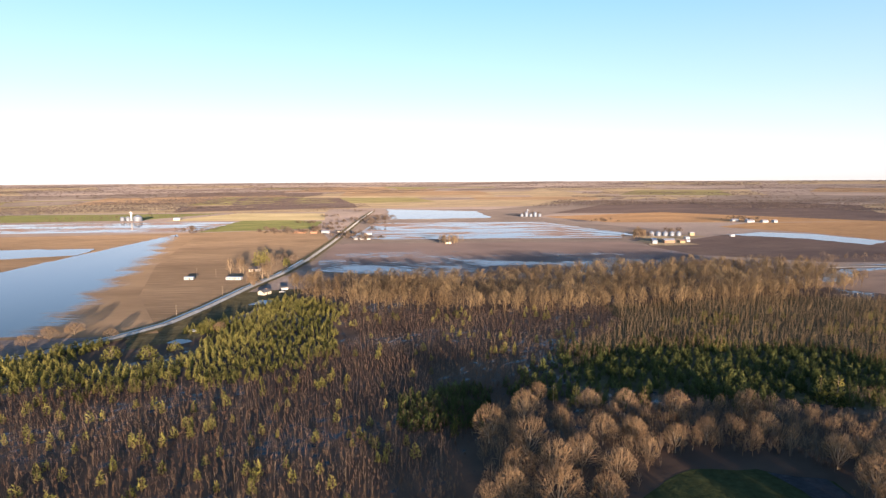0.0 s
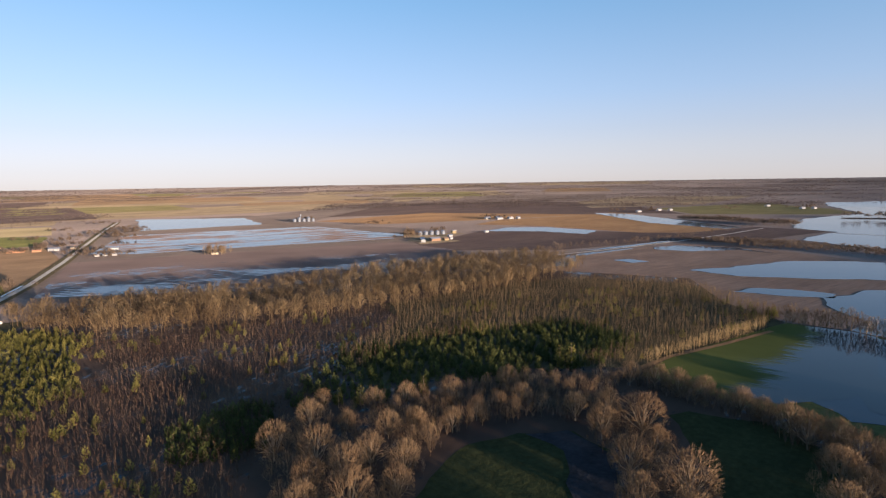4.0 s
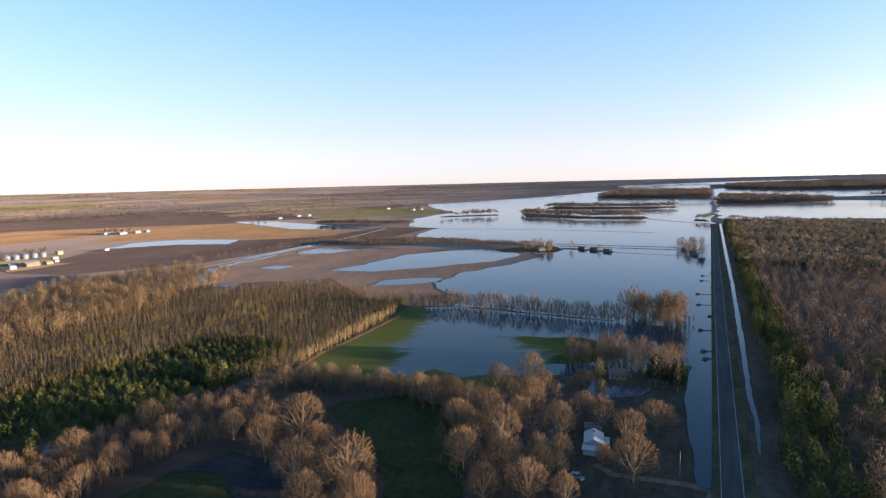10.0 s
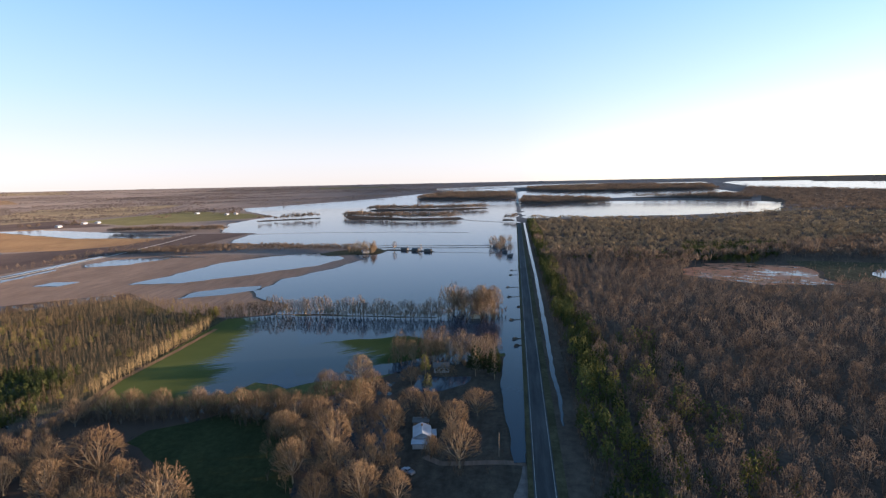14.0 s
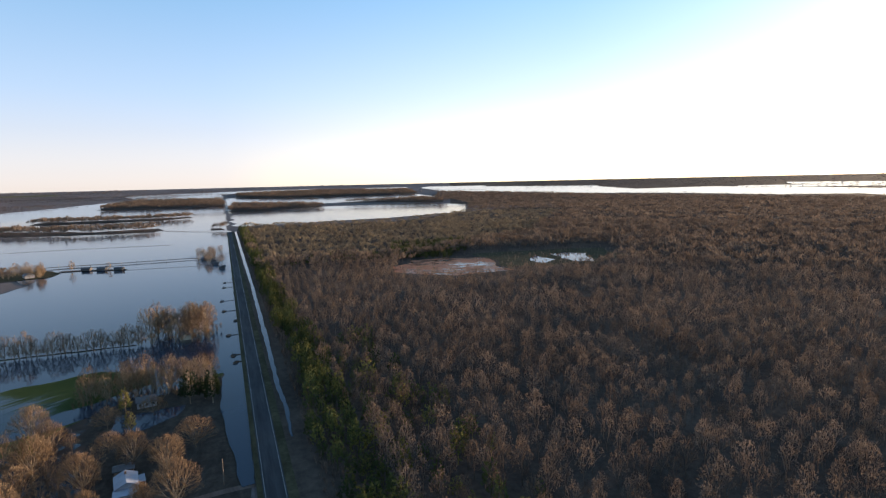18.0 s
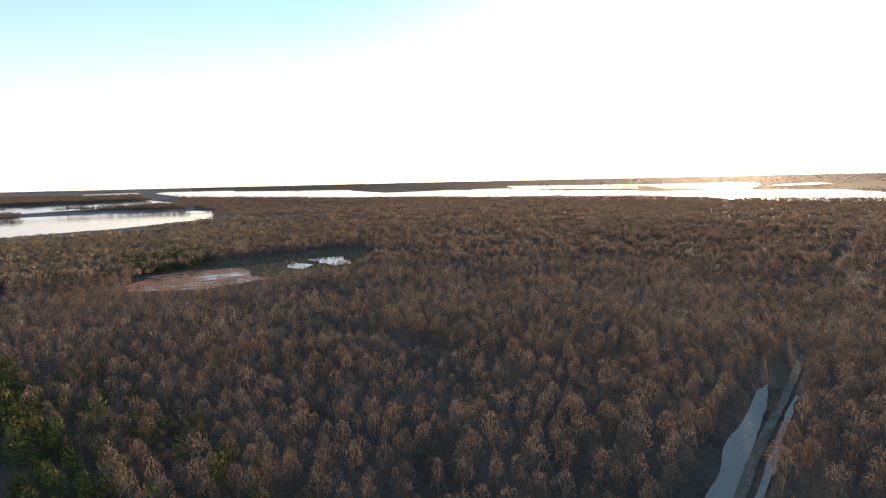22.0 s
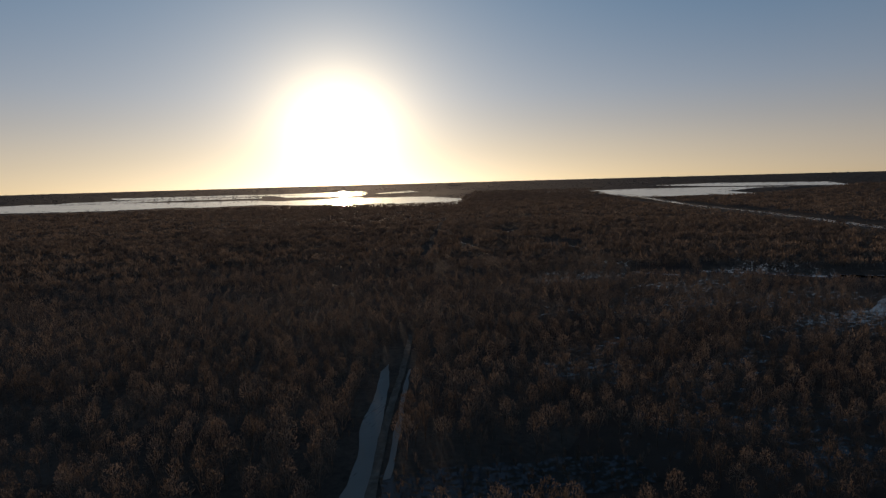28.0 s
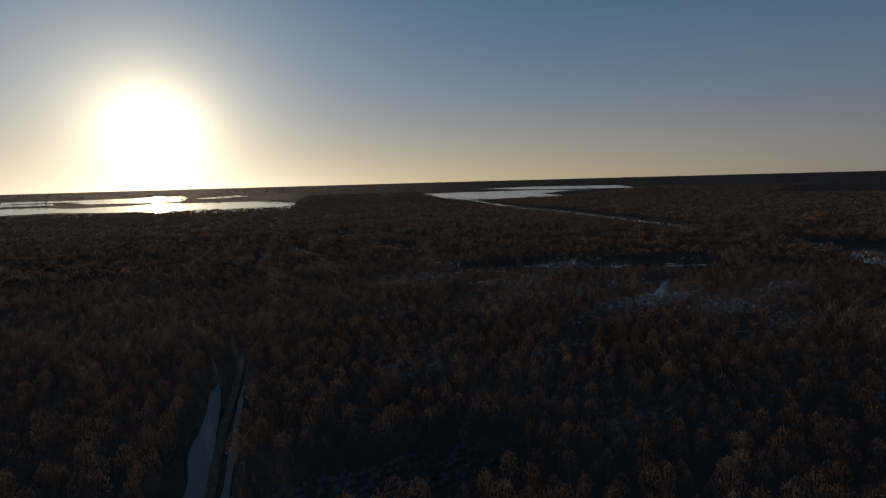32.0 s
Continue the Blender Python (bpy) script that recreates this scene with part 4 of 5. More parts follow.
for creek in ([(538, -94), (485, -127), (414, -170), (359, -197), (299, -190), (253, -212), (225, -246)], [(1006, -482), (940, -520), (889, -543), (882, -665)], [(420, -420), (340, -400), (290, -450), (180, -470)]):
    HOLES.append([(x - 4, y - 3) for x, y in creek] + [(x + 4, y + 5) for x, y in creek[::-1]])
for (ax, ay), (bx, by) in POOLS:
    flood([(ax, ay), (bx, by), (bx * 0.985, by * 0.985), (ax * 0.98, ay * 0.98)], 0.3, "dull water showing through the wood", wobble=3)
    HOLES.append([(ax * 1.02, ay * 1.02), (bx * 1.02, by * 1.02), (bx * 0.89, by * 0.89), (ax * 0.89, ay * 0.89)])
scrub = scatter(HOLES[1], 3.6, 16)
lane = np.interp(scrub[:, 1], [-325, -223, -157, -60], [67, 59, 51, 30])
scrub = np.concatenate([scrub[(np.abs(scrub[:, 0] - lane) > 9)][::2], scatter(HOLES[0], 9, 17)[::2], scatter(HOLES[7], 16, 18)])
stand("scrub", [(scrub, SHRUBS, 0.5, 1.1, 0)], "low brown scrub in gaps of the wood", "shrubs", [M_TWIG_DULL], 17)
PALE = [(700, 0), (1421, 50), (1360, -334), (1660, -655), (1500, -900), (900, -480), (700, -180)]
FAR_D = scatter(GREAT, 11.5, 13, HOLES, 650, 1250)
pale = inside(PALE, FAR_D[:, 0], FAR_D[:, 1])
FAR_E = scatter(GREAT, 23, 14, HOLES, 1250, 2700)
pale_e = inside(PALE, FAR_E[:, 0], FAR_E[:, 1])
stand("wood", [(scatter(GREAT, 11, 10, HOLES, 0, 95), WOOD_C, 0.7, 1.1, 0), (scatter(GREAT, 8.4, 11, HOLES, 95, 350, loose=0.33), WOOD_B, 0.72, 1.15, 0), (scatter(GREAT, 7.8, 12, HOLES, 350, 650, loose=0.35), WOOD_C, 0.65, 1.15, 0),
               (scatter(GREAT, 7.4, 24, HOLES, 95, 420), UNDER, 0.4, 0.75, 2), (FAR_D[~pale], WOOD_D, 0.75, 1.2, 0), (FAR_E[~pale_e], WOOD_E, 0.8, 1.2, 0), (FAR_D[pale], WOOD_D, 0.6, 0.9, 1), (FAR_E[pale_e], WOOD_E, 0.6, 0.9, 1)],
      "wide wood of bare grey-brown trees", "trees", [M_TWIG_DULL, M_TWIG_PALE, M_BRUSH], 11)
EVER = np.concatenate([scatter([(680, -8), (712, -4), (716, -170), (835, -190), (815, -330), (730, -290), (690, -230), (676, -160)], 8, 22, warp=8), scatter([(660, -160), (650, -236), (700, -262), (770, -290), (800, -220), (740, -170)], 8.5, 23, warp=14)])
stand("evergreens", [(EVER, PINE_MID, 0.6, 1.0, 0)], "dark stand of evergreens round a clearing", "pines", [M_DEEP], 22)
ROW = [(110, -40), (110, -24), (250, -15), (400, -7), (760, 17), (1269, 44), (1300, 30), (760, 2), (400, -24)]
rp = np.concatenate([scatter(ROW, 5.9, 15, warp=6), scatter([(105, -85), (105, -38), (330, -22), (330, -60)], 12, 19, warp=8)])
ditch = scatter([(100, -26), (100, -17), (300, -8), (700, 15), (700, 9), (300, -15)], 2.6, 20)
stand("scrub", [(ditch, SHRUBS, 0.4, 1.0, 0)], "grey-brown brush between the ditch and the pines", "shrubs", [M_TWIG_DULL], 20)
# Every third pine takes the bright needles as if sunlit, the rest dark ones.
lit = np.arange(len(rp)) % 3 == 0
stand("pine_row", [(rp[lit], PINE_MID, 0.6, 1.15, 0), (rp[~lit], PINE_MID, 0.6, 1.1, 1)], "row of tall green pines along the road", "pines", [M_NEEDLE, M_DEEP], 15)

# tree lines
LINES = [((451, 636), (575, 625), 6, 6), ((575, 625), (735, 655), 6, 5), ((735, 655), (990, 718), 12, 4), ((-1013, 1338), (-914, 1470), 10, 10), ((-914, 1470), (-845, 1700), 9, 10), ((-845, 1702), (-901, 1998), 10, 8), ((-700, 1780), (-300, 1840), 10, 14), ((390, 560), (455, 632), 5, 9), ((1325, 755), (1370, 605), 14, 8), ((1384, 300), (1384, 218), 12, 7), ((1330, 106), (1343, 76), 6, 6),
         ((-900, 1380), (-400, 1720), 9, 12), ((-1300, 1000), (-850, 1370), 14, 12), ((-430, 1760), (-240, 1760), 8, 12), ((-480, 1080), (-440, 1060), 7, 7)]
FARM = [(-497, 1038), (-516, 1100), (-310, 1010), (-264, 1006), (-252, 1079), (-164, 904), (-144, 924), (-109, 901), (-173, 1278), (-152, 1319), (-218, 1282), (-212, 1368), (-302, 1474), (-240, 1700), (331, 921), (364, 1240), (-333, 1060), (-301, 1024), (-314, 1250), (-242, 1184), (-172, 965), (-140, 917), (-175, 1345), (-170, 1209), (-214, 664), (-185, 649), (-250, 1065), (-215, 1075), (-150, 1400), (-190, 1450), (720, 1262), (700, 1290), (1290, 1300), (1240, 1260), (1700, 1110), (1740, 1090), (1500, 1180), (1157, 1313), (420, 990), (240, 1500)]
frng = np.random.RandomState(29)
farm_trees = np.concatenate([np.array(c) + frng.normal(size=(10, 2)) * (15, 9) for c in FARM])
REEDS = [(690, 640), (745, 605), (800, 540), (805, 412), (786, 285), (748, 285), (748, 420), (698, 523)]
STRIP = [(1020, 945), (1062, 690), (1120, 720), (1085, 990)]
stand("tree_line", [(np.concatenate([line(a, b, g, w, 200 + k) for k, (a, b, g, w) in enumerate(LINES)]), WOOD_C, 0.6, 1.0, 0), (farm_trees, WOOD_D, 0.5, 0.95, 0),
                    (scatter(STRIP, 8, 27), WOOD_D, 0.7, 1.0, 0), (scatter(REEDS, 6.5, 28), WOOD_D, 0.4, 0.65, 0)], "bare trees in lines between fields and flood", "trees", [M_TWIG_DULL], 21)

# far woods to the horizon
rng = np.random.RandomState(31)
fr, fa = 2300 + 2550 * rng.uniform(0, 1, 24000) ** 0.8, rng.uniform(0, 2 * np.pi, 24000)
fx, fy = fr * np.cos(fa), fr * np.sin(fa)
thin = np.where((np.cos(fa - radians(80)) > -0.3), 0.4, -0.2) - 0.3 * ((fa > radians(100)) & (fa < radians(150)))
keep = np.array([noise.noise(Vector((x / 900, y / 900, 3))) + 0.6 * noise.noise(Vector((x / 260, y / 260, 9))) for x, y in zip(fx, fy)]) > (thin - 0.08 - 0.35 * (fr - 2300) / 2500)
WET = [[(-197, 1900), (300, 1900), (900, 3300), (-720, 3070)], [(1583, 860), (2050, 1250), (2700, 900), (3300, 700), (3300, 60), (2362, -253), (2358, -688), (2134, -824), (1500, -374)],
       [(3826, -1270), (3351, -1110), (2600, -1550), (2132, -1979), (1541, -2270), (1187, -2400), (830, -2300), (245, -2200), (255, -2700), (465, -2935), (987, -2880), (1700, -2700), (2480, -2509), (3133, -2137)],
       [(-392, -3153), (-510, -2440), (-1044, -2440), (-990, -2809), (-1077, -2970), (-689, -3196)], [(1627, -3371), (1063, -3702), (901, -3132), (1066, -3000), (1328, -3000)], [(-832, -3514), (-1251, -3552), (-1707, -3246), (-1627, -2889), (-1123, -3190)]]
for poly in WET:
    keep &= ~inside(poly, fx, fy)
ISLES = [[(1418, 538), (1368, 366), (1368, 221), (1480, 235), (1440, 365), (1560, 564), (1600, 629)], [(1821, 626), (1811, 474), (1840, 295), (1927, 210), (1990, 225), (1960, 388), (1945, 534), (2000, 640)],
         [(2612, 643), (2606, 414), (2622, 154), (3152, 183), (3200, 560), (2929, 660)], [(2229, 112), (2240, -11), (2353, -253), (2471, -266), (2628, -52), (2686, 121)], [(2614, -362), (2323, -788), (2551, -866), (2673, -787), (2619, -569)],
         [(3413, 128), (3190, -142), (3170, -505), (3172, -918), (3656, -956), (3931, -428), (3842, -45), (3755, 131)], [(1358, 776), (1467, 643), (1500, 660), (1400, 785)], [(1340, 110), (1332, 80), (1385, 84), (1390, 112)]]
for k, poly in enumerate(ISLES):
    sheet("island", poly, 1.0, M_LITTER, "low wooded island in the flood", "ground", 9, 20 + k)
isle_trees = [scatter(p, 13, 300 + k, warp=25) for k, p in enumerate(ISLES)]
stand("island_wood", [(np.concatenate([q[:len(q)] for q in isle_trees]), WOOD_D, 0.8, 1.5, 0)], "bare trees on low islands in the flood", "trees", [M_TWIG_DULL], 33)
flat = np.stack([fx, fy], 1)[keep]
bearing = np.degrees(np.arctan2(flat[:, 0], flat[:, 1])) % 360
sunny = (bearing > 109) & (bearing < 265)
beyond = np.concatenate([scatter(p, 22, 350 + k, WET) for k, p in enumerate(([(280, -2280), (240, -3300), (-430, -3300), (-430, -2450), (-620, -2320)], [(2150, -1640), (2700, -1500), (3300, -1100), (2800, -900), (2150, -840), (1680, -660)], [(-620, -2320), (-1700, -2000), (-2300, -2400), (-1700, -2900), (-1060, -2440)]))])
rows = []
for k in range(300):
    a, r, half = rng.uniform(-75, 85), rng.uniform(2000, 4700), rng.uniform(120, 420)
    c, d = r * np.array((math.sin(radians(a)), math.cos(radians(a)))), radians(a + 90 + rng.choice((-18, -5, 8)))
    e = half * np.array((math.sin(d), math.cos(d)))
    rows.append(line(c - e, c + e, 8, 7, 700 + k))
rows = np.concatenate(rows)
for poly in WET:
    rows = rows[~inside(poly, rows[:, 0], rows[:, 1])]
stand("far_woods", [(rows, WOOD_D, 0.5, 0.9, 0), (flat[~sunny], WOOD_E, 0.4, 0.7, 0), (flat[sunny], WOOD_E, 0.4, 0.7, 0), (beyond, WOOD_E, 0.7, 1.0, 1)], "distant low woods along the horizon", "woods", [M_TWIG_HAZE, M_TWIG_DULL], 31)


# ---- single trees ----
def part(name, arrs, mat, parent, label=""):
    v, f = arrs
    ob = new(name, from_arrays(name, v, f, [mat], np.full(len(v), random.random()), lie_of(v, len(v))))
    ob.parent = parent
    if label:
        ob["label"] = label
    return ob


def tree(name, arrs, woods, label, category):
    root = tagged(new(name), label, category)
    part("trunk", arrs[0], M_BARK, root)
    part("crown", arrs[1], woods, root)
    return root


HARD_A = [merge(*hardwood(320 + k, 14, 4.6, 8, 34, 600, 0.15, 4, 0.16, 1.6, False)) for k in range(5)]
BIG = [tree("hardwood_tree", hardwood(300 + k, 17, 7.5, 10 + k % 3, 72, 4600, 0.125, 6, 0.12 + 0.03 * (k % 3), 1.5 + 0.07 * (k % 4)), M_TWIG, "tall bare hardwood with a domed crown of golden-brown twigs", "tree") for k in range(7)]
for o in BIG:
    o["group"] = "bare hardwoods round the meadows"
# (x, y, crown radius) of each large tree, belt by belt
CLUMP = [(33, 214, 6.1), (42, 232, 4.2), (46, 205, 4), (30, 183, 7.7), (37, 168, 7), (47, 174, 6.5), (60, 194, 5.4), (77, 220, 5), (96, 214, 6), (127, 216, 5.6), (99, 194, 4.5), (71, 193, 4.9), (85, 188, 4.5), (72, 180, 4), (57, 166, 6), (24, 167, 6.2), (34, 150, 7.8), (49, 151, 5.9), (122, 196, 5.2), (17, 196, 7), (20, 155, 5.7), (62, 221, 4.7)]
BELT = [(150, 153, 10.5), (124, 131, 7.5), (130, 113, 11), (112, 115, 6.3), (135, 158, 6.6), (149, 172, 6), (136, 176, 5.5), (142, 138, 5.7), (117, 99, 7)]
HEDGE = [(194, 176, 6), (199, 166, 5.5), (200, 149, 6), (202, 140, 5), (204, 131, 5.6), (197, 119, 7), (203, 112, 6.2), (199, 103, 6.4), (181, 98, 6.6), (192, 188, 6), (184, 196, 5.5)]
YARD = [(246, 91, 7.2), (228, 101, 6.2), (212, 80, 8), (195, 91, 6.8), (178, 78, 8.2), (158, 84, 7.2), (163, 71, 6.3), (149, 57, 6.7), (177, 55, 4.6), (196, 61, 6.6), (212, 49, 5.8), (201, 36, 6.4), (176, 30, 8), (181, 41, 3.4), (152, 46, 4.8), (143, 69, 5.7), (185, 103, 5.1), (234, 81, 5.5), (198, 79, 5.6), (177, 89, 5.7), (166, 58, 4.6)]
UNDERBELT = [(66, 182), (88, 190), (108, 184), (132, 178), (150, 180), (170, 190), (192, 205), (150, 222), (100, 228), (60, 232)]
# Trees added out of view, tall enough to shade the meadows.
UNSEEN_TREES = [(10, 70), (60, 92), (94, 74), (116, 56), (118, 40), (30, 40)]
GROVE = [(10, 150), (14, 200), (30, 222), (60, 228), (76, 200), (80, 182), (56, 160), (44, 142)]
HOME_GROVE = [(140, 74), (142, 54), (158, 46), (172, 52), (186, 60), (206, 58), (236, 74), (244, 98), (210, 110), (180, 108)]
MIDDLE = [(112, 96), (108, 112), (124, 142), (136, 168), (134, 182), (156, 180), (158, 148), (136, 104)]
HEDGE_LINE = [(183, 200), (200, 206), (212, 152), (222, 112), (220, 96), (200, 92), (194, 116), (198, 144), (190, 164)]
stand("tree_belt", [(scatter(UNSEEN_TREES, 8.5, 46), HARD_A, 1.15, 1.4, 0), (scatter(UNDERBELT, 6.4, 42), HARD_A, 0.4, 0.72, 0), (scatter(GROVE, 7, 47), HARD_A, 0.5, 0.8, 0), (scatter(HOME_GROVE, 7.5, 48), HARD_A, 0.5, 0.85, 0), (scatter(MIDDLE, 6.5, 49), HARD_A, 0.45, 0.75, 0), (scatter(HEDGE_LINE, 5.6, 44), HARD_A, 0.45, 0.75, 0)], "belts of bare trees round the meadows, some added unseen for shade", "trees", [M_TWIG], 42)
large = CLUMP + BELT + HEDGE + YARD
def plant_all(models, mats):
    """Copies of the models at all the poses; the models themselves take the first ones."""
    n = len(models)
    for k in range(n, len(mats)):
        copy_thing(models[k % n], mats[k])
    for o, m in zip(models, mats):
        o.matrix_basis = m


def turned(x, y, s, tall, rng):
    return pose(x, y, 0, 0, 0, rng.uniform(0, 360)) @ Matrix.Diagonal((s, s, s * tall, 1))


rng = np.random.RandomState(50)
plant_all(BIG, [turned(x, y, r / 7.5, min(18.5, max(8.0, 1.75 * r + 3.5)) / 17 * 7.5 / r, rng) for x, y, r in large])

# understorey that fills the tree belts
low_growth = [np.array([(x, y)]) + rng.normal(size=(9, 2)) * r * 0.6 for x, y, r in large]
stand("undergrowth", [(np.concatenate(low_growth), SHRUBS, 0.6, 1.3, 0), (np.concatenate([scatter(p, 3.8, 60 + k) for k, p in enumerate((UNDERBELT, HEDGE_LINE))]), SHRUBS, 0.7, 1.3, 0)],
      "tangled brown undergrowth below bare trees", "shrubs", [M_TWIG_DULL], 61)

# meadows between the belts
sheet("meadow", [(20, 100), (40, 140), (56, 152), (74, 169), (94, 177), (109, 174), (128, 168), (131, 149), (113, 122), (96, 96)], 0.08, M_MEADOW_SHADE, "small meadow ringed by trees, its green darkened for shade", "meadow", 3)
sheet("shaded_wet_meadow", [(112, 174), (127, 169), (130, 149), (116, 126), (100, 104), (90, 108), (101, 131), (115, 156)], 0.3, M_WET_SHADE, "wet ground along a meadow's edge, painted dark as shaded water", "meadow", 2)
sheet("meadow", [(174, 162), (184, 160), (204, 140), (200, 116), (200, 98), (168, 90), (142, 75), (128, 92), (146, 114), (164, 142)], 0.08, M_MEADOW_SHADE, "meadow between tree belts, its green darkened for shade", "meadow", 3)
sheet("yard", [(160, 12), (184, 8), (262, 18), (300, 26), (280, 72), (240, 74), (205, 62), (168, 60), (150, 50)], 0.08, M_EARTH_SHADE, "worn grass and earth yard round a house, darkened for shade", "ground", 3)
flood([(240, 66), (262, 64), (264, 40), (252, 38), (244, 48)], 0.3, "flood water creeping into a yard", M_POND, 3)


# ---- buildings ----
def box(bm, x0, x1, y0, y1, z0, z1):
    v = [bm.verts.new(p) for p in ((x0, y0, z0), (x1, y0, z0), (x1, y1, z0), (x0, y1, z0), (x0, y0, z1), (x1, y0, z1), (x1, y1, z1), (x0, y1, z1))]
    for q in ((3, 2, 1, 0), (4, 5, 6, 7), (0, 1, 5, 4), (1, 2, 6, 5), (2, 3, 7, 6), (3, 0, 4, 7)):
        bm.faces.new([v[k] for k in q])


def piece(name, bm, mat, parent, label=""):
    me = bpy.data.meshes.new(name)
    bm.to_mesh(me)
    bm.free()
    me.materials.append(mat)
    ob = new(name, me)
    ob.parent = parent
    if label:
        ob["label"] = label
    return ob


def boxes(name, mat, parent, *dims, label=""):
    bm = bmesh.new()
    for d in dims:
        box(bm, *d)
    return piece(name, bm, mat, parent, label)


def disc_stack(name, mat, parent, rings, sides=20, cx=0.0, cy=0.0, label=""):
    """A turned shape from (radius, height) rings, closed at both ends."""
    bm = bmesh.new()
    loops = [[bm.verts.new((cx + r * math.cos(2 * math.pi * k / sides), cy + r * math.sin(2 * math.pi * k / sides), z)) for k in range(sides)] for r, z in rings]
    for a, b in zip(loops, loops[1:]):
        for k in range(sides):
            bm.faces.new((a[k], a[(k + 1) % sides], b[(k + 1) % sides], b[k]))
    bm.faces.new(loops[0][::-1])
    bm.faces.new(loops[-1])
    return piece(name, bm, mat, parent, label)


M_WHITE = paint("white_siding", (0.38, 0.38, 0.385), 0.6, 0, 0.2, 2.0)
M_CREAM = paint("cream_siding", (0.62, 0.55, 0.42), 0.7, 0, 0.2, 2.0)
M_BRICK = paint("warm_brick", (0.42, 0.22, 0.13), 0.85, 0, 0.35, 0.8)
M_TIN = paint("pale_tin_roof", (0.28, 0.3, 0.34), 0.45, 0.3, 0.25, 2.5)
M_SHINGLE = paint("grey_shingles", (0.1, 0.096, 0.095), 0.9, 0, 0.35, 0.7)
M_RUSTY = paint("rusted_sheet", (0.32, 0.2, 0.13), 0.8, 0.1, 0.45, 1.2)
M_BIN = paint("galvanised_bin", (0.2, 0.225, 0.27), 0.55, 0.2, 0.25, 2.0)
M_GLASS = paint("dark_glass", (0.04, 0.05, 0.06), 0.08, 0, 0.2, 1.0)
M_POLE = paint("weathered_pole", (0.2, 0.16, 0.12), 0.9, 0, 0.4, 0.5)
M_TYRE = paint("tyre_rubber", (0.03, 0.03, 0.03), 0.9, 0, 0.3, 0.3)
M_YELLOW = paint("faded_yellow", (0.3, 0.23, 0.12), 0.6, 0, 0.3, 0.8)


def house(x, y, turn, w, d, h, walls, roof, label, name="house", pitch=0.45, windows=3, chimney=True, porch=False, z=0.1):
    """A gabled house; w along the ridge, d across."""
    root = tagged(new(name), label, name.replace("_", " "))
    root.matrix_basis = pose(x, y, z + float(rise(math.hypot(x, y))), 0, 0, turn)
    top = h + d / 2 * pitch
    bm = bmesh.new()
    prof = [(-d / 2, -0.3), (d / 2, -0.3), (d / 2, h), (0, top), (-d / 2, h)]
    a = [bm.verts.new((-w / 2, py, pz)) for py, pz in prof]
    b = [bm.verts.new((w / 2, py, pz)) for py, pz in prof]
    bm.faces.new(a[::-1]), bm.faces.new(b)
    for k in range(5):
        bm.faces.new((a[k], a[(k + 1) % 5], b[(k + 1) % 5], b[k]))
    bmesh.ops.recalc_face_normals(bm, faces=bm.faces[:])
    piece("wall", bm, walls, root)
    e = 0.45
    bm = bmesh.new()
    prof = [(-d / 2 - e, h - e * pitch), (0, top + 0.02), (d / 2 + e, h - e * pitch), (d / 2 + e, h - e * pitch + 0.22), (0, top + 0.26), (-d / 2 - e, h - e * pitch + 0.22)]
    a = [bm.verts.new((-w / 2 - e, py, pz)) for py, pz in prof]
    b = [bm.verts.new((w / 2 + e, py, pz)) for py, pz in prof]
    for q in ((0, 1, 4, 5), (1, 2, 3, 4)):
        bm.faces.new([a[k] for k in q]), bm.faces.new([b[k] for k in q[::-1]])
    for k in range(6):
        bm.faces.new((a[k], b[k], b[(k + 1) % 6], a[(k + 1) % 6]))
    bmesh.ops.recalc_face_normals(bm, faces=bm.faces[:])
    piece("roof", bm, roof, root)
    if chimney:
        boxes("chimney", M_BRICK, root, (w * 0.2, w * 0.2 + 0.7, -0.35, 0.35, top - 0.8, top + 0.9))
    for side in (-1, 1):
        for k in range(windows):
            u = (k + 0.5) / windows * w - w / 2
            if side < 0 and k == windows // 2:
                boxes("door", M_SHINGLE, root, (u - 0.5, u + 0.5, -d / 2 - 0.06, -d / 2 + 0.05, 0, 2.05))
                continue
            y0 = side * d / 2
            fr = boxes("window", M_WHITE, root, (u - 0.6, u + 0.6, y0 - 0.05, y0 + 0.05, 0.9, 2.2))
            boxes("pane", M_GLASS, fr, (u - 0.5, u + 0.5, y0 - 0.065, y0 + 0.065, 1.0, 2.1))
    if porch:
        boxes("porch_roof", roof, root, (-w * 0.3, w * 0.3, -d / 2 - 2.4, -d / 2 - 0.5, h - 0.5, h - 0.35))
        for u in (-0.28, 0.28):
            boxes("porch_post", M_WHITE, root, (w * u - 0.08, w * u + 0.08, -d / 2 - 2.3, -d / 2 - 2.14, 0, h - 0.5))
    return root


def barn(x, y, turn, w, d, h, walls, roof, label):
    root = house(x, y, turn, w, d, h, walls, roof, label, "barn", 0.4, 0, False)
    boxes("door", M_SHINGLE, root, (w / 2, w / 2 + 0.08, -d * 0.22, d * 0.22, 0, h * 0.85))
    return root


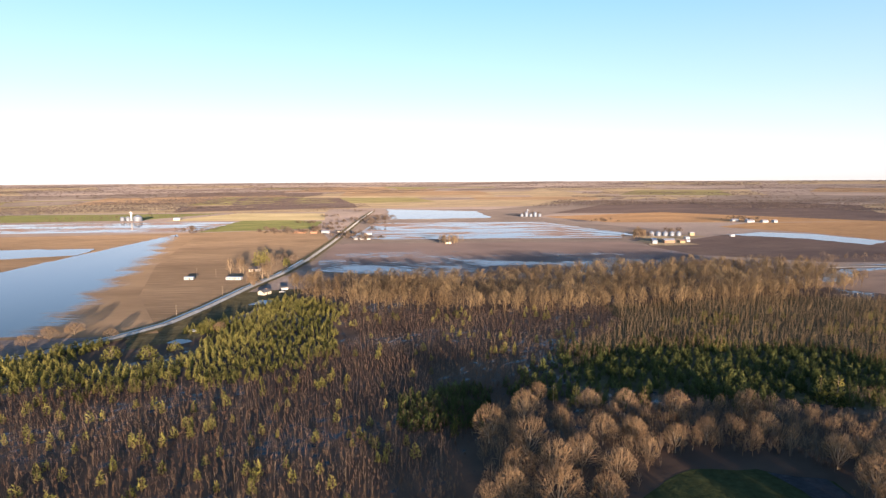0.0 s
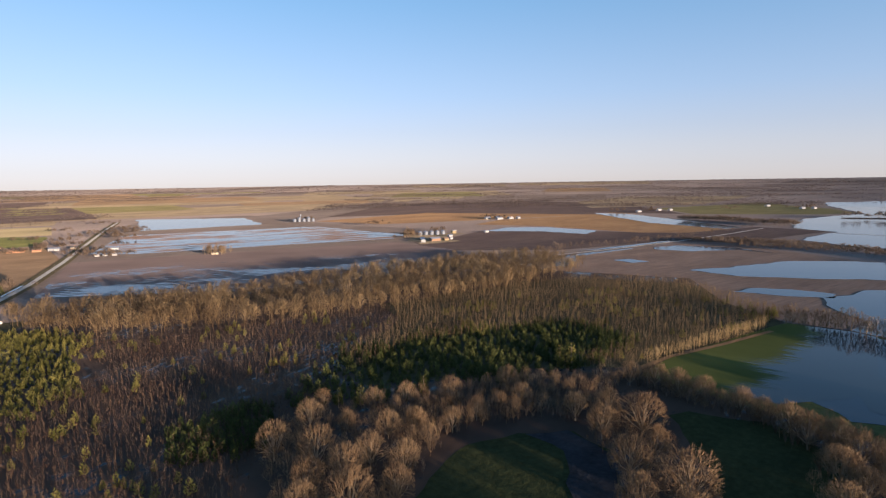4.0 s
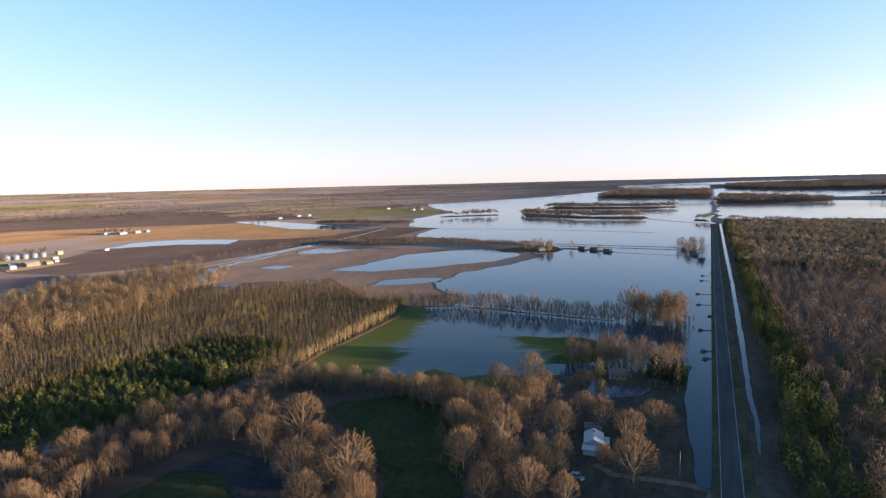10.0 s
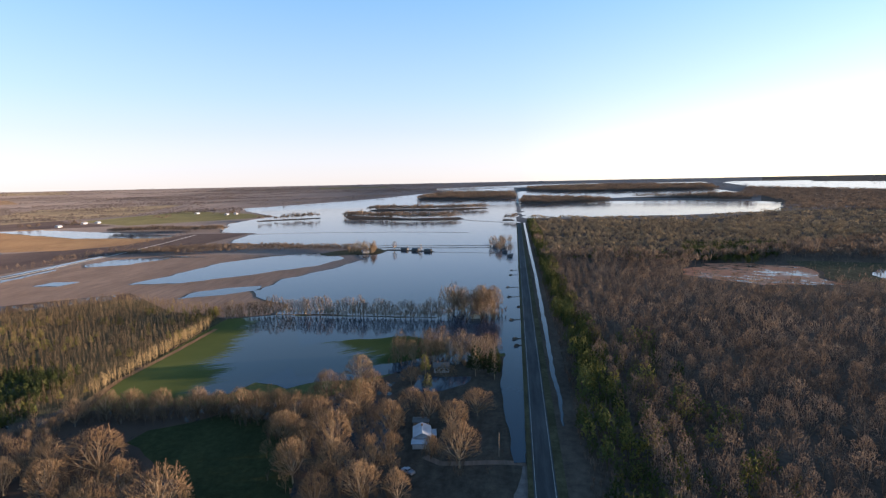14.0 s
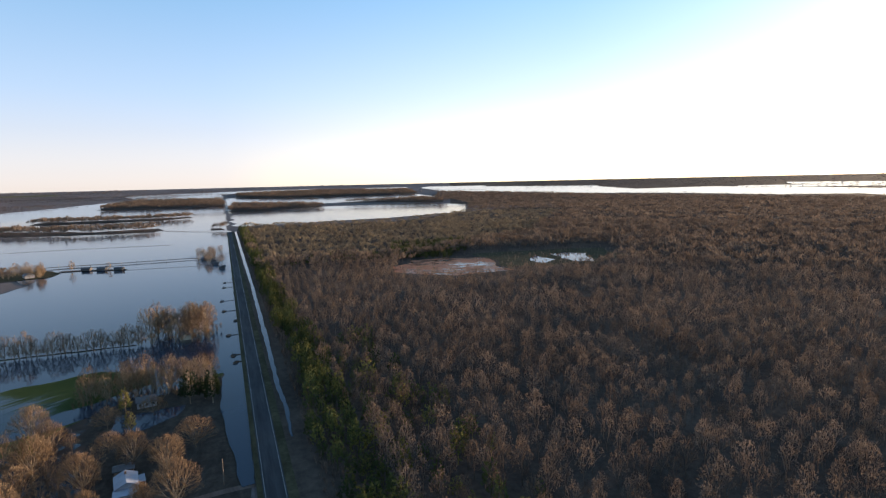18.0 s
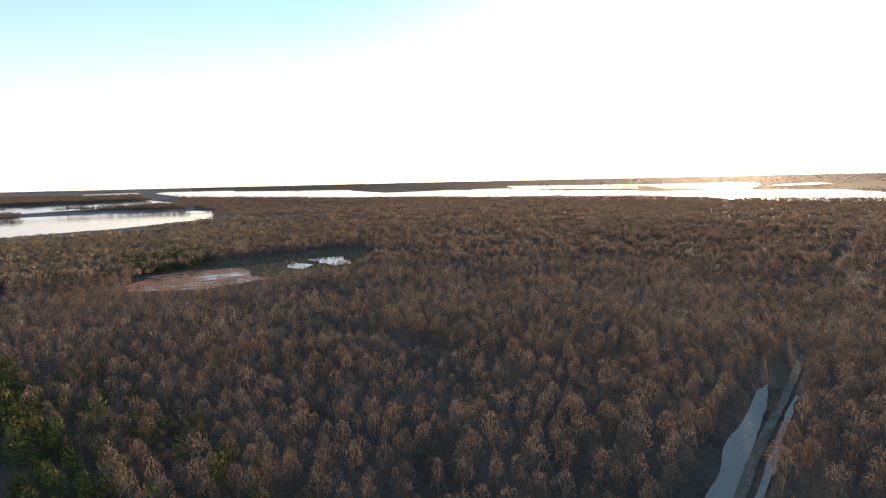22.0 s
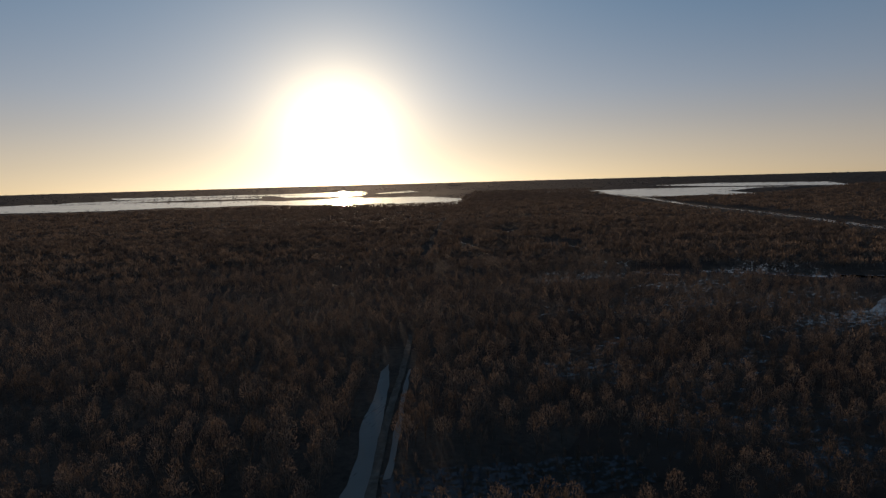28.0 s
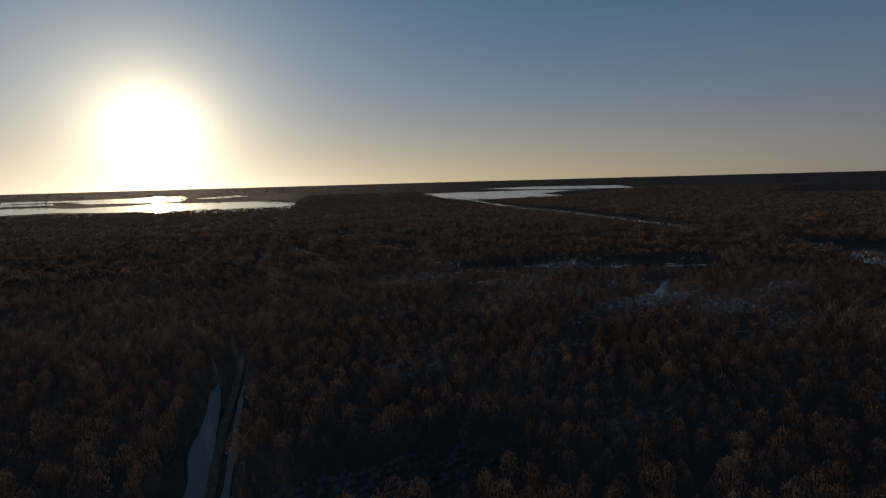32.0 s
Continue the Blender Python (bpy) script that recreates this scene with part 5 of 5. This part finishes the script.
def trailer(x, y, turn, w, label):
    """A long white mobile home on blocks."""
    root = tagged(new("mobile_home"), label, "mobile home")
    root.matrix_basis = pose(x, y, 0.1, 0, 0, turn)
    boxes("body", M_WHITE, root, (-w / 2, w / 2, -2.1, 2.1, 0.7, 3.3))
    boxes("roof", M_TIN, root, (-w / 2 - 0.15, w / 2 + 0.15, -2.25, 2.25, 3.3, 3.5))
    boxes("skirting", M_SHINGLE, root, (-w / 2 + 0.1, w / 2 - 0.1, -2.0, 2.0, 0, 0.7))
    for k in range(int(w / 3)):
        u = -w / 2 + 1.5 + 3 * k
        for s in (-1, 1):
            boxes("window", M_GLASS, root, (u - 0.5, u + 0.5, s * 2.1 - 0.04, s * 2.1 + 0.04, 1.7, 2.7))
    boxes("door", M_SHINGLE, root, (0.6, 1.5, -2.16, -2.05, 0.75, 2.75))
    return root


def grain_bin(x, y, r, h, label="round galvanised grain bin with a cone roof"):
    root = tagged(new("grain_bin"), label, "grain bin", "grain bins on a farm")
    root.matrix_basis = pose(x, y, 0.1, 0, 0, 40)
    rings = [(r, -0.2)]
    n = max(4, int(h / 0.9))
    for k in range(n):
        rings += [(r, h * k / n + 0.02), (r + 0.07, h * (k + 0.5) / n)]
    rings += [(r, h)]
    disc_stack("body", M_BIN, root, rings, 24)
    disc_stack("roof", M_BIN, root, [(r + 0.2, h), (r + 0.2, h + 0.1), (r * 0.5, h + r * 0.3), (0.5, h + r * 0.52)], 24)
    disc_stack("cap", M_TIN, root, [(0.55, h + r * 0.5), (0.6, h + r * 0.5 + 0.5), (0.2, h + r * 0.5 + 0.8)], 12)
    boxes("ladder", M_TIN, root, (r + 0.1, r + 0.2, -0.25, -0.19, 0, h), (r + 0.1, r + 0.2, 0.19, 0.25, 0, h), *[(r + 0.13, r + 0.17, -0.2, 0.2, z, z + 0.06) for z in np.arange(0.4, h, 0.9)])
    boxes("door", M_SHINGLE, root, (-0.5, 0.5, -r - 0.12, -r + 0.1, 0, 2.0))
    return root


def tower(x, y, w, h, label):
    """A tall bucket-elevator leg of a grain store."""
    root = tagged(new("elevator_tower"), label, "grain elevator")
    root.matrix_basis = pose(x, y, 0.1, 0, 0, 20)
    boxes("leg", M_BIN, root, (-w / 2, w / 2, -w / 2, w / 2, -0.2, h))
    boxes("headhouse", M_TIN, root, (-w * 0.8, w * 0.8, -w * 0.7, w * 0.7, h, h + w * 1.2))
    boxes("spout", M_BIN, root, (w * 0.8, w * 3.0, -0.3, 0.3, h - 0.6, h))
    return root


def pole(x, y, h, arms=True, label="weathered wooden utility pole with a crossarm"):
    root = tagged(new("utility_pole"), label, "pole", "utility poles")
    root.matrix_basis = pose(x, y, 0, 0, 0, 4)
    disc_stack("post", M_POLE, root, [(0.17, -0.3), (0.15, h * 0.5), (0.11, h)], 8)
    if arms:
        boxes("crossarm", M_POLE, root, (-0.07, 0.07, -1.2, 1.2, h - 0.9, h - 0.75))
        for u in (-1.1, 0.0, 1.1):
            disc_stack("insulator", M_WHITE, root, [(0.06, h - 0.75), (0.09, h - 0.6), (0.04, h - 0.5)], 8, 0, u)
    return root


def pickup(x, y, turn, paintwork, label, z=0.1):
    root = tagged(new("pickup_truck"), label, "vehicle", "parked vehicles")
    root.matrix_basis = pose(x, y, z, 0, 0, turn)
    boxes("body", paintwork, root, (-2.6, 2.6, -0.95, 0.95, 0.5, 1.05), (0.9, 2.55, -0.9, 0.9, 1.05, 1.2))
    boxes("bed_side", paintwork, root, (-2.6, -0.6, -0.95, -0.85, 1.05, 1.4), (-2.6, -0.6, 0.85, 0.95, 1.05, 1.4), (-2.6, -2.5, -0.85, 0.85, 1.05, 1.4))
    cab = boxes("cab", paintwork, root, (-0.6, 0.9, -0.85, 0.85, 1.05, 1.85))
    boxes("window", M_GLASS, cab, (-0.45, 0.75, -0.87, 0.87, 1.3, 1.75), (-0.62, 0.92, -0.7, 0.7, 1.3, 1.75))
    for ux in (-1.7, 1.7):
        for s in (-1, 1):
            bm = bmesh.new()
            bmesh.ops.create_cone(bm, cap_ends=True, segments=14, radius1=0.38, radius2=0.38, depth=0.26, matrix=pose(ux, s * 0.85, 0.38, 90, 0, 0))
            piece("wheel", bm, M_TYRE, root)
    return root


# white house in the trees, its shed, and the flooded house by the road
house(196, 48, 14, 9, 6.5, 2.6, M_WHITE, M_TIN, "small white house with a pale tin roof among bare trees", porch=True)
house(189, 47.5, 100, 5, 4, 2.1, M_WHITE, M_TIN, "low white carport shed beside the house", "shed", 0.15, 0, False)
house(207, 51, 100, 6, 4.5, 2.3, M_RUSTY, M_SHINGLE, "brown shingle-roofed shed behind the house", "shed", 0.3, 0, False)
house(272, 55, 100, 8, 7, 2.8, M_WHITE, M_SHINGLE, "white gabled house standing at the flood's edge", porch=True)
pickup(170, 47, 60, M_BIN, "white pickup truck parked on dark grass")
pole(186, 17, 9.5, False, "slim yard pole with a lamp beside a driveway")
# trailers and house by the north-west road
trailer(-261, 546, 4, 9, "short white trailer on a bare field")
trailer(-214, 544, -4, 16, "long white mobile home beside a road")
house(-212, 600, 10, 12, 9, 3.0, M_CREAM, M_SHINGLE, "cream house under bare trees beside a road")
house(-160, 474, 60, 9, 7, 2.5, M_CREAM, M_SHINGLE, "low house behind young pines")
house(-148, 494, 20, 6, 4.5, 2.3, M_WHITE, M_SHINGLE, "small white outbuilding near a road", "shed", 0.3, 0, False)
pickup(-146, 480, 30, M_WHITE, "white pickup beside a low house")
pickup(-168, 352, 10, M_TIN, "pale parked pickup in a clearing behind pines")
for x, y in ((-262, 566), (-240, 562), (-196, 470), (-200, 640), (-172, 780), (-200, 395)):
    pole(x, y, 9)
flood([(-174, 326), (-166, 324), (-158, 332), (-164, 336), (-172, 333)], 0.3, "puddle among rough grass", M_POND, 3)
flood([(-160, 430), (-138, 434), (-136, 446), (-158, 448)], 0.3, "puddles behind a low house", M_POND, 3)
sheet("yard", [(-202, 340), (-185, 420), (-182, 480), (-130, 500), (-128, 440), (-150, 420), (-158, 340), (-190, 312)], 0.12, M_VERGE, "rough grass clearing beside a road", "ground", 4)
# farm cluster up the north-west road
house(-279, 1046, 0, 22, 9, 4.0, M_BRICK, M_RUSTY, "long rust-red farm building in low sun", "barn", 0.35, 0, False)
house(-250, 1040, 5, 12, 8, 3.2, M_BRICK, M_RUSTY, "rust-red farm shed on bare earth", "barn", 0.35, 0, False)
house(-228, 1044, 0, 15, 8, 3.4, M_WHITE, M_TIN, "white farmhouse beside a country road")
house(-204, 1056, 0, 8, 7, 3.0, M_CREAM, M_SHINGLE, "cream cottage beside a country road")
house(-140, 1000, 12, 14, 9, 3.8, M_WHITE, M_TIN, "white house on a wet field's edge")
for x in (-150, -140, -128):
    house(x, 922, 0, 6, 5, 2.6, M_WHITE, M_TIN, "small white shed in a row", "shed", 0.3, 0, False)
house(8, 856, 5, 9, 7, 3, M_CREAM, M_SHINGLE, "small house hidden in a clump of trees", porch=False)
# grain store far to the west
grain_bin(-832, 1400, 5.5, 9)
grain_bin(-820, 1404, 5.5, 9)
grain_bin(-790, 1396, 10.5, 11, "very large pale grain bin with a cone roof")
tower(-810, 1400, 2.4, 21, "tall pale elevator tower of a grain store")
tower(-804, 1394, 2.0, 19, "tall pale elevator tower of a grain store")
barn(-700, 1420, 10, 16, 10, 5, M_CREAM, M_TIN, "cream farm shed on pasture")
barn(-1180, 1240, 10, 18, 11, 5, M_WHITE, M_TIN, "white barn on the far plain")
barn(-1140, 1250, 10, 14, 9, 5, M_WHITE, M_TIN, "white barn on the far plain")
# bins and yard of the middle farm
for k in range(5):
    grain_bin(370 + 11.5 * k, 955 - k, 4.3, 6.5)
barn(332, 842, 70, 9, 7, 4, M_WHITE, M_TIN, "white machinery shed in a farm yard")
barn(356, 850, 10, 18, 10, 4.5, M_RUSTY, M_TIN, "open rusty barn with a pale roof")
barn(376, 848, 10, 9, 7, 3.5, M_YELLOW, M_RUSTY, "yellowish store shed in a farm yard")
for x, y, w, d, lab in ((340, 868, 7, 5, "low tin-roofed farm shed"), (366, 872, 12, 6, "long open-sided equipment shed"), (392, 862, 6, 5, "small weathered farm shed"), (346, 884, 9, 5, "rusty store shed in a farm yard"), (410, 905, 8, 6, "pale farm building beside grain bins")):
    barn(x, y, 12, w, d, 2.8, M_RUSTY if w % 2 else M_WHITE, M_TIN, lab)
for x, y, k in ((350, 858, 20), (384, 874, 70), (372, 884, 10)):
    pickup(x, y, k, M_TIN, "pale farm truck parked in a yard", 0.3)
house(442, 958, 0, 8, 7, 5.5, M_YELLOW, M_TIN, "small yellow farm building", "shed", 0.3, 0, False)
house(505, 940, 0, 7, 5, 3, M_WHITE, M_TIN, "small white shed at a field's edge", "shed", 0.3, 0, False)
field([(318, 815), (320, 880), (355, 965), (445, 968), (462, 945), (380, 880), (395, 825)], 0.3, M_TAN, "bare earth farm yard", 6)
for k, (x, y) in enumerate(((216, 1484), (228, 1482), (240, 1482), (252, 1480), (264, 1478))):
    grain_bin(x, y, 4.6, 7 + k % 2 * 4)
tower(232, 1488, 2.0, 17, "slim elevator tower among bins")
for x, y, w, lab in ((708, 1246, 18, "white farm building beside an orange field"), (740, 1243, 14, "white house beside an orange field"), (762, 1240, 9, "small pale shed on the plain"), (690, 1278, 16, "white barn on the plain"), (722, 1280, 12, "white house on the plain"),
                     (1200, 1262, 16, "white house near flooded fields"), (1309, 1290, 18, "white farmhouse near floodwater"), (1336, 1270, 14, "white barn near floodwater"), (1694, 1089, 20, "white house on the flood's far shore"), (1720, 1070, 16, "white shed on the flood's far shore"), (1760, 1250, 22, "long white farm building far off")):
    house(x, y, 8, w, 9, 4.0, M_WHITE, M_TIN, lab, windows=2)
# islanded homestead beyond the flood, its levee and sheds
field([(700, 300), (720, 320), (770, 290), (790, 262), (760, 232), (722, 236)], 0.9, M_VERGE, "low grassy rise with a homestead", 4)
house(733, 256, 30, 13, 9, 4, M_WHITE, M_TIN, "white house on a rise islanded by the flood")
ribbon("levee", [(780, 300), (806, 256), (808, 170), (814, 98), (800, 60)], 3.5, -3.5, 2.0, M_LITTER, "low dark levee across the flood", "levee")
ribbon("levee", [(766, 235), (766, 212), (758, 187), (748, 160)], 5, -5, 0.9, M_LITTER, "low mud bank with sheds in the flood", "levee")
ribbon("levee", [(745, 160), (742, 100), (738, 60)], 0.8, -0.8, 0.6, M_LITTER, "thin bank just above the flood", "levee")
ribbon("levee", [(1005, 590), (1040, 480), (1050, 300), (1040, 150)], 2.0, -2.0, 0.8, M_GRAVEL, "straight bank just above the flood", "levee")
ribbon("levee", [(1384, 218), (1330, 160), (1300, 120), (1262, 68)], 2.5, -2.5, 1.0, M_LITTER, "low bank between islands", "levee")
for x, y in ((764, 206), (757, 188), (750, 168)):
    house(x, y, 75, 10, 6, 2.6, M_SHINGLE, M_SHINGLE, "dark shed on a mud bank in the flood", "shed", 0.3, 0, False, z=0.9)
for k in range(9):
    pole(812 - 0.6 * k, 250 - 18 * k, 5.5, False, "short post along a levee")
# drowned homestead beside the road
field([(672, 36), (668, 46), (700, 56), (745, 72), (790, 86), (850, 100), (872, 66), (872, 50), (760, 46)], 0.5, M_WET_F, "half-drowned yard beside the road", 4)
for x, y, w in ((772, 62, 11), (745, 58, 8), (800, 76, 10), (704, 48, 6)):
    house(x, y, 15, w, 6, 2.7, M_SHINGLE, M_SHINGLE, "dark low shed standing in flood water", "shed", 0.35, 0, False, z=0.3)
pickup(725, 46, 10, M_TIN, "dark vehicle standing in shallow flood water", 0.2)
house(386, 52, 10, 10, 7, 2.8, M_CREAM, M_SHINGLE, "low flooded house among orange-lit trees")
for k, (x, y) in enumerate(((595, 39), (566, 38), (499, 36), (457, 32), (421, 22), (380, 25), (333, 20), (319, 18))):
    sheet("mound", [(x - 3, y - 1.2), (x + 3, y - 1.5), (x + 3.4, y + 1), (x, y + 1.7), (x - 3, y + 1.2)], 0.75, M_LITTER, "small dark mound just above the flood", "ground", 0.5, k)
    ribbon("causeway", [(x, y), (x + 2, 15 + 0.059 * (x - 166) - 9)], 0.7, -0.7, 0.6, M_LITTER, "narrow sunken track to the road", "ground")
    pole(x + 1, y + 0.5, 2.2, False, "short post standing in the flood")

# ---- tree row standing in water, homestead trees, single pines ----
MID = [tree("hardwood_tree", hardwood(400 + k, 13, 3.6, 8, 30, 1000, 0.14, 5, 0.1, 1.8), M_TWIG, "slim bare tree standing in flood water", "tree") for k in range(5)]
spots = [tuple(p) for p in np.concatenate([line((359, 236), (377, 205), 3.6, 1.0, 71), line((377, 205), (380, 72), 3.5, 1.0, 72), line((378, 57), (374, 30), 5, 2, 73)])]
spots += [tuple(p) for p in scatter([(735, 50), (800, 58), (868, 66), (850, 90), (760, 70)], 13, 79)] + [tuple(p) for p in scatter([(712, 240), (760, 238), (778, 270), (728, 296)], 11, 82)]
spots += [(772, 70), (790, 82), (748, 50), (850, 60), (862, 58), (735, 262), (742, 248), (728, 244), (765, 222), (756, 180)]
spots += [(-219, 583), (-224, 588), (-228, 600), (-232, 580), (-198, 612), (-179, 545), (-184, 540), (-181, 507), (-186, 515)]
spots += [tuple(p) for p in scatter([(-8, 842), (34, 842), (30, 880), (-6, 880)], 9, 76)]
spots += [tuple(p) for p in scatter([(320, 920), (345, 975), (362, 975), (345, 910)], 9, 77)]
spots += [tuple(p) for p in line((-330, 250), (-262, 305), 9, 5, 78)]
rng = np.random.RandomState(80)
plant_all(MID, [turned(x, y, rng.uniform(0.9, 1.25) * (1.3 if x > 382 and x < 420 or 270 < x < 302 or x < -150 else 1), rng.uniform(0.9, 1.1), rng) for x, y in spots])
LOW = [tree("hardwood_tree", hardwood(650 + k, 16, 5.2, 9, 45, 1800, 0.15, 5, 0.1, 1.75), M_TWIG, "low-branched golden bare tree beside a flooded house", "tree") for k in range(3)]
low = np.concatenate([scatter([(384, 34), (382, 72), (402, 78), (414, 52), (402, 32)], 7.6, 74), scatter([(280, 26), (282, 40), (281, 62), (274, 84), (296, 88), (302, 60), (304, 28)], 7.0, 75)])
plant_all(LOW, [turned(x, y, rng.uniform(0.85, 1.2) * (1.15 if x > 350 else 0.85), rng.uniform(0.9, 1.15), rng) for x, y in low])
LONE = [tree("pine_tree", pine(500 + k, 14, 4.0, 90, 11, 0.34, 0.28, 0.4), M_NEEDLE, "full dark green pine with a rounded crown", "tree") for k in range(3)]
lone = [(-208, 626, 1.7), (-216, 622, 1.6), (-179, 612, 1.1), (-183, 618, 1.0), (264, 62, 0.9), (87, 224, 0.85), (174, 229, 1.0), (170, 234, 0.9), (49, 232, 0.7), (58, 227, 0.8), (243, 56, 0.7), (226, 86, 0.9), (-214, 612, 0.9), (30, 150, 0.5)]
rng = np.random.RandomState(81)
plant_all(LONE, [turned(x, y, k, 1, rng) for x, y, k in lone])
DUSKY = tree("pine_tree", pine(505, 17, 4.8, 190, 15, 0.36, 0.3, 0.28), M_DUSK, "tall dark green pine at the flood's edge", "tree")
plant_all([DUSKY], [turned(x, y, k, 1, rng) for x, y, k in ((266, 36, 1.0), (263, 26, 1.05), (270, 30, 0.7))])
GOLD = tree("small_tree", hardwood(600, 9, 3.4, 8, 40, 1100, 0.14, 5, 0.15, 1.5), M_RUST, "small round tree with clinging orange-brown leaves", "tree")
GOLD.matrix_basis = pose(377, 70, 0)
copy_thing(GOLD, pose(372, 36, 0, 0, 0, 90))

OAK = tree("oak_tree", hardwood(610, 11.5, 8.0, 11, 80, 3600, 0.14, 6, 0.16, 1.65), M_TWIG, "low wide bare oak with a rounded golden crown", "tree")
OAK["group"] = "wide bare oaks"
plant_all([OAK], [turned(x, y, k, 1.05, rng) for x, y, k in ((-254, 318, 0.75), (-250, 332, 0.8), (-242, 344, 0.8), (-262, 304, 0.7), (-214, 337, 0.6), (-181, 507, 0.9), (-150, 352, 0.6), (258, 50, 0.75), (250, 66, 0.8), (219, 29, 1.02), (226, 60, 0.7))])
brush = np.concatenate([line((359, 236), (377, 205), 1.7, 0.9, 91), line((377, 205), (380, 72), 1.7, 0.9, 92), scatter([(386, 30), (384, 74), (404, 76), (410, 50), (402, 30)], 3.6, 93), scatter([(274, 30), (272, 86), (298, 88), (302, 30)], 4.2, 94)])
stand("scrub", [(brush, SHRUBS, 0.6, 1.3, 0)], "brown brush under trees at the water's edge", "shrubs", [M_TWIG], 94)
sheet("bank", [(358, 237), (376, 206), (378.6, 150), (380, 80), (382, 80), (380, 150), (378, 206), (361, 237)], 0.5, M_LITTER, "narrow earth bank under a row of trees", "ground", 1.0)

CEDAR = tree("cedar_tree", pine(520, 8.5, 6.6, 150, 9, 0.4, 0.15, 0.45), M_NEEDLE, "broad low evergreen with a rounded olive crown", "tree")
CEDAR["group"] = "broad evergreens beside a plantation"
plant_all([CEDAR], [turned(x, y, k, 1, rng) for x, y, k in ((-189, 297, 1.0), (-169, 298, 1.0), (-161, 313, 0.7), (-160, 358, 1.0), (-152, 366, 0.8), (173, 231, 1.0))])
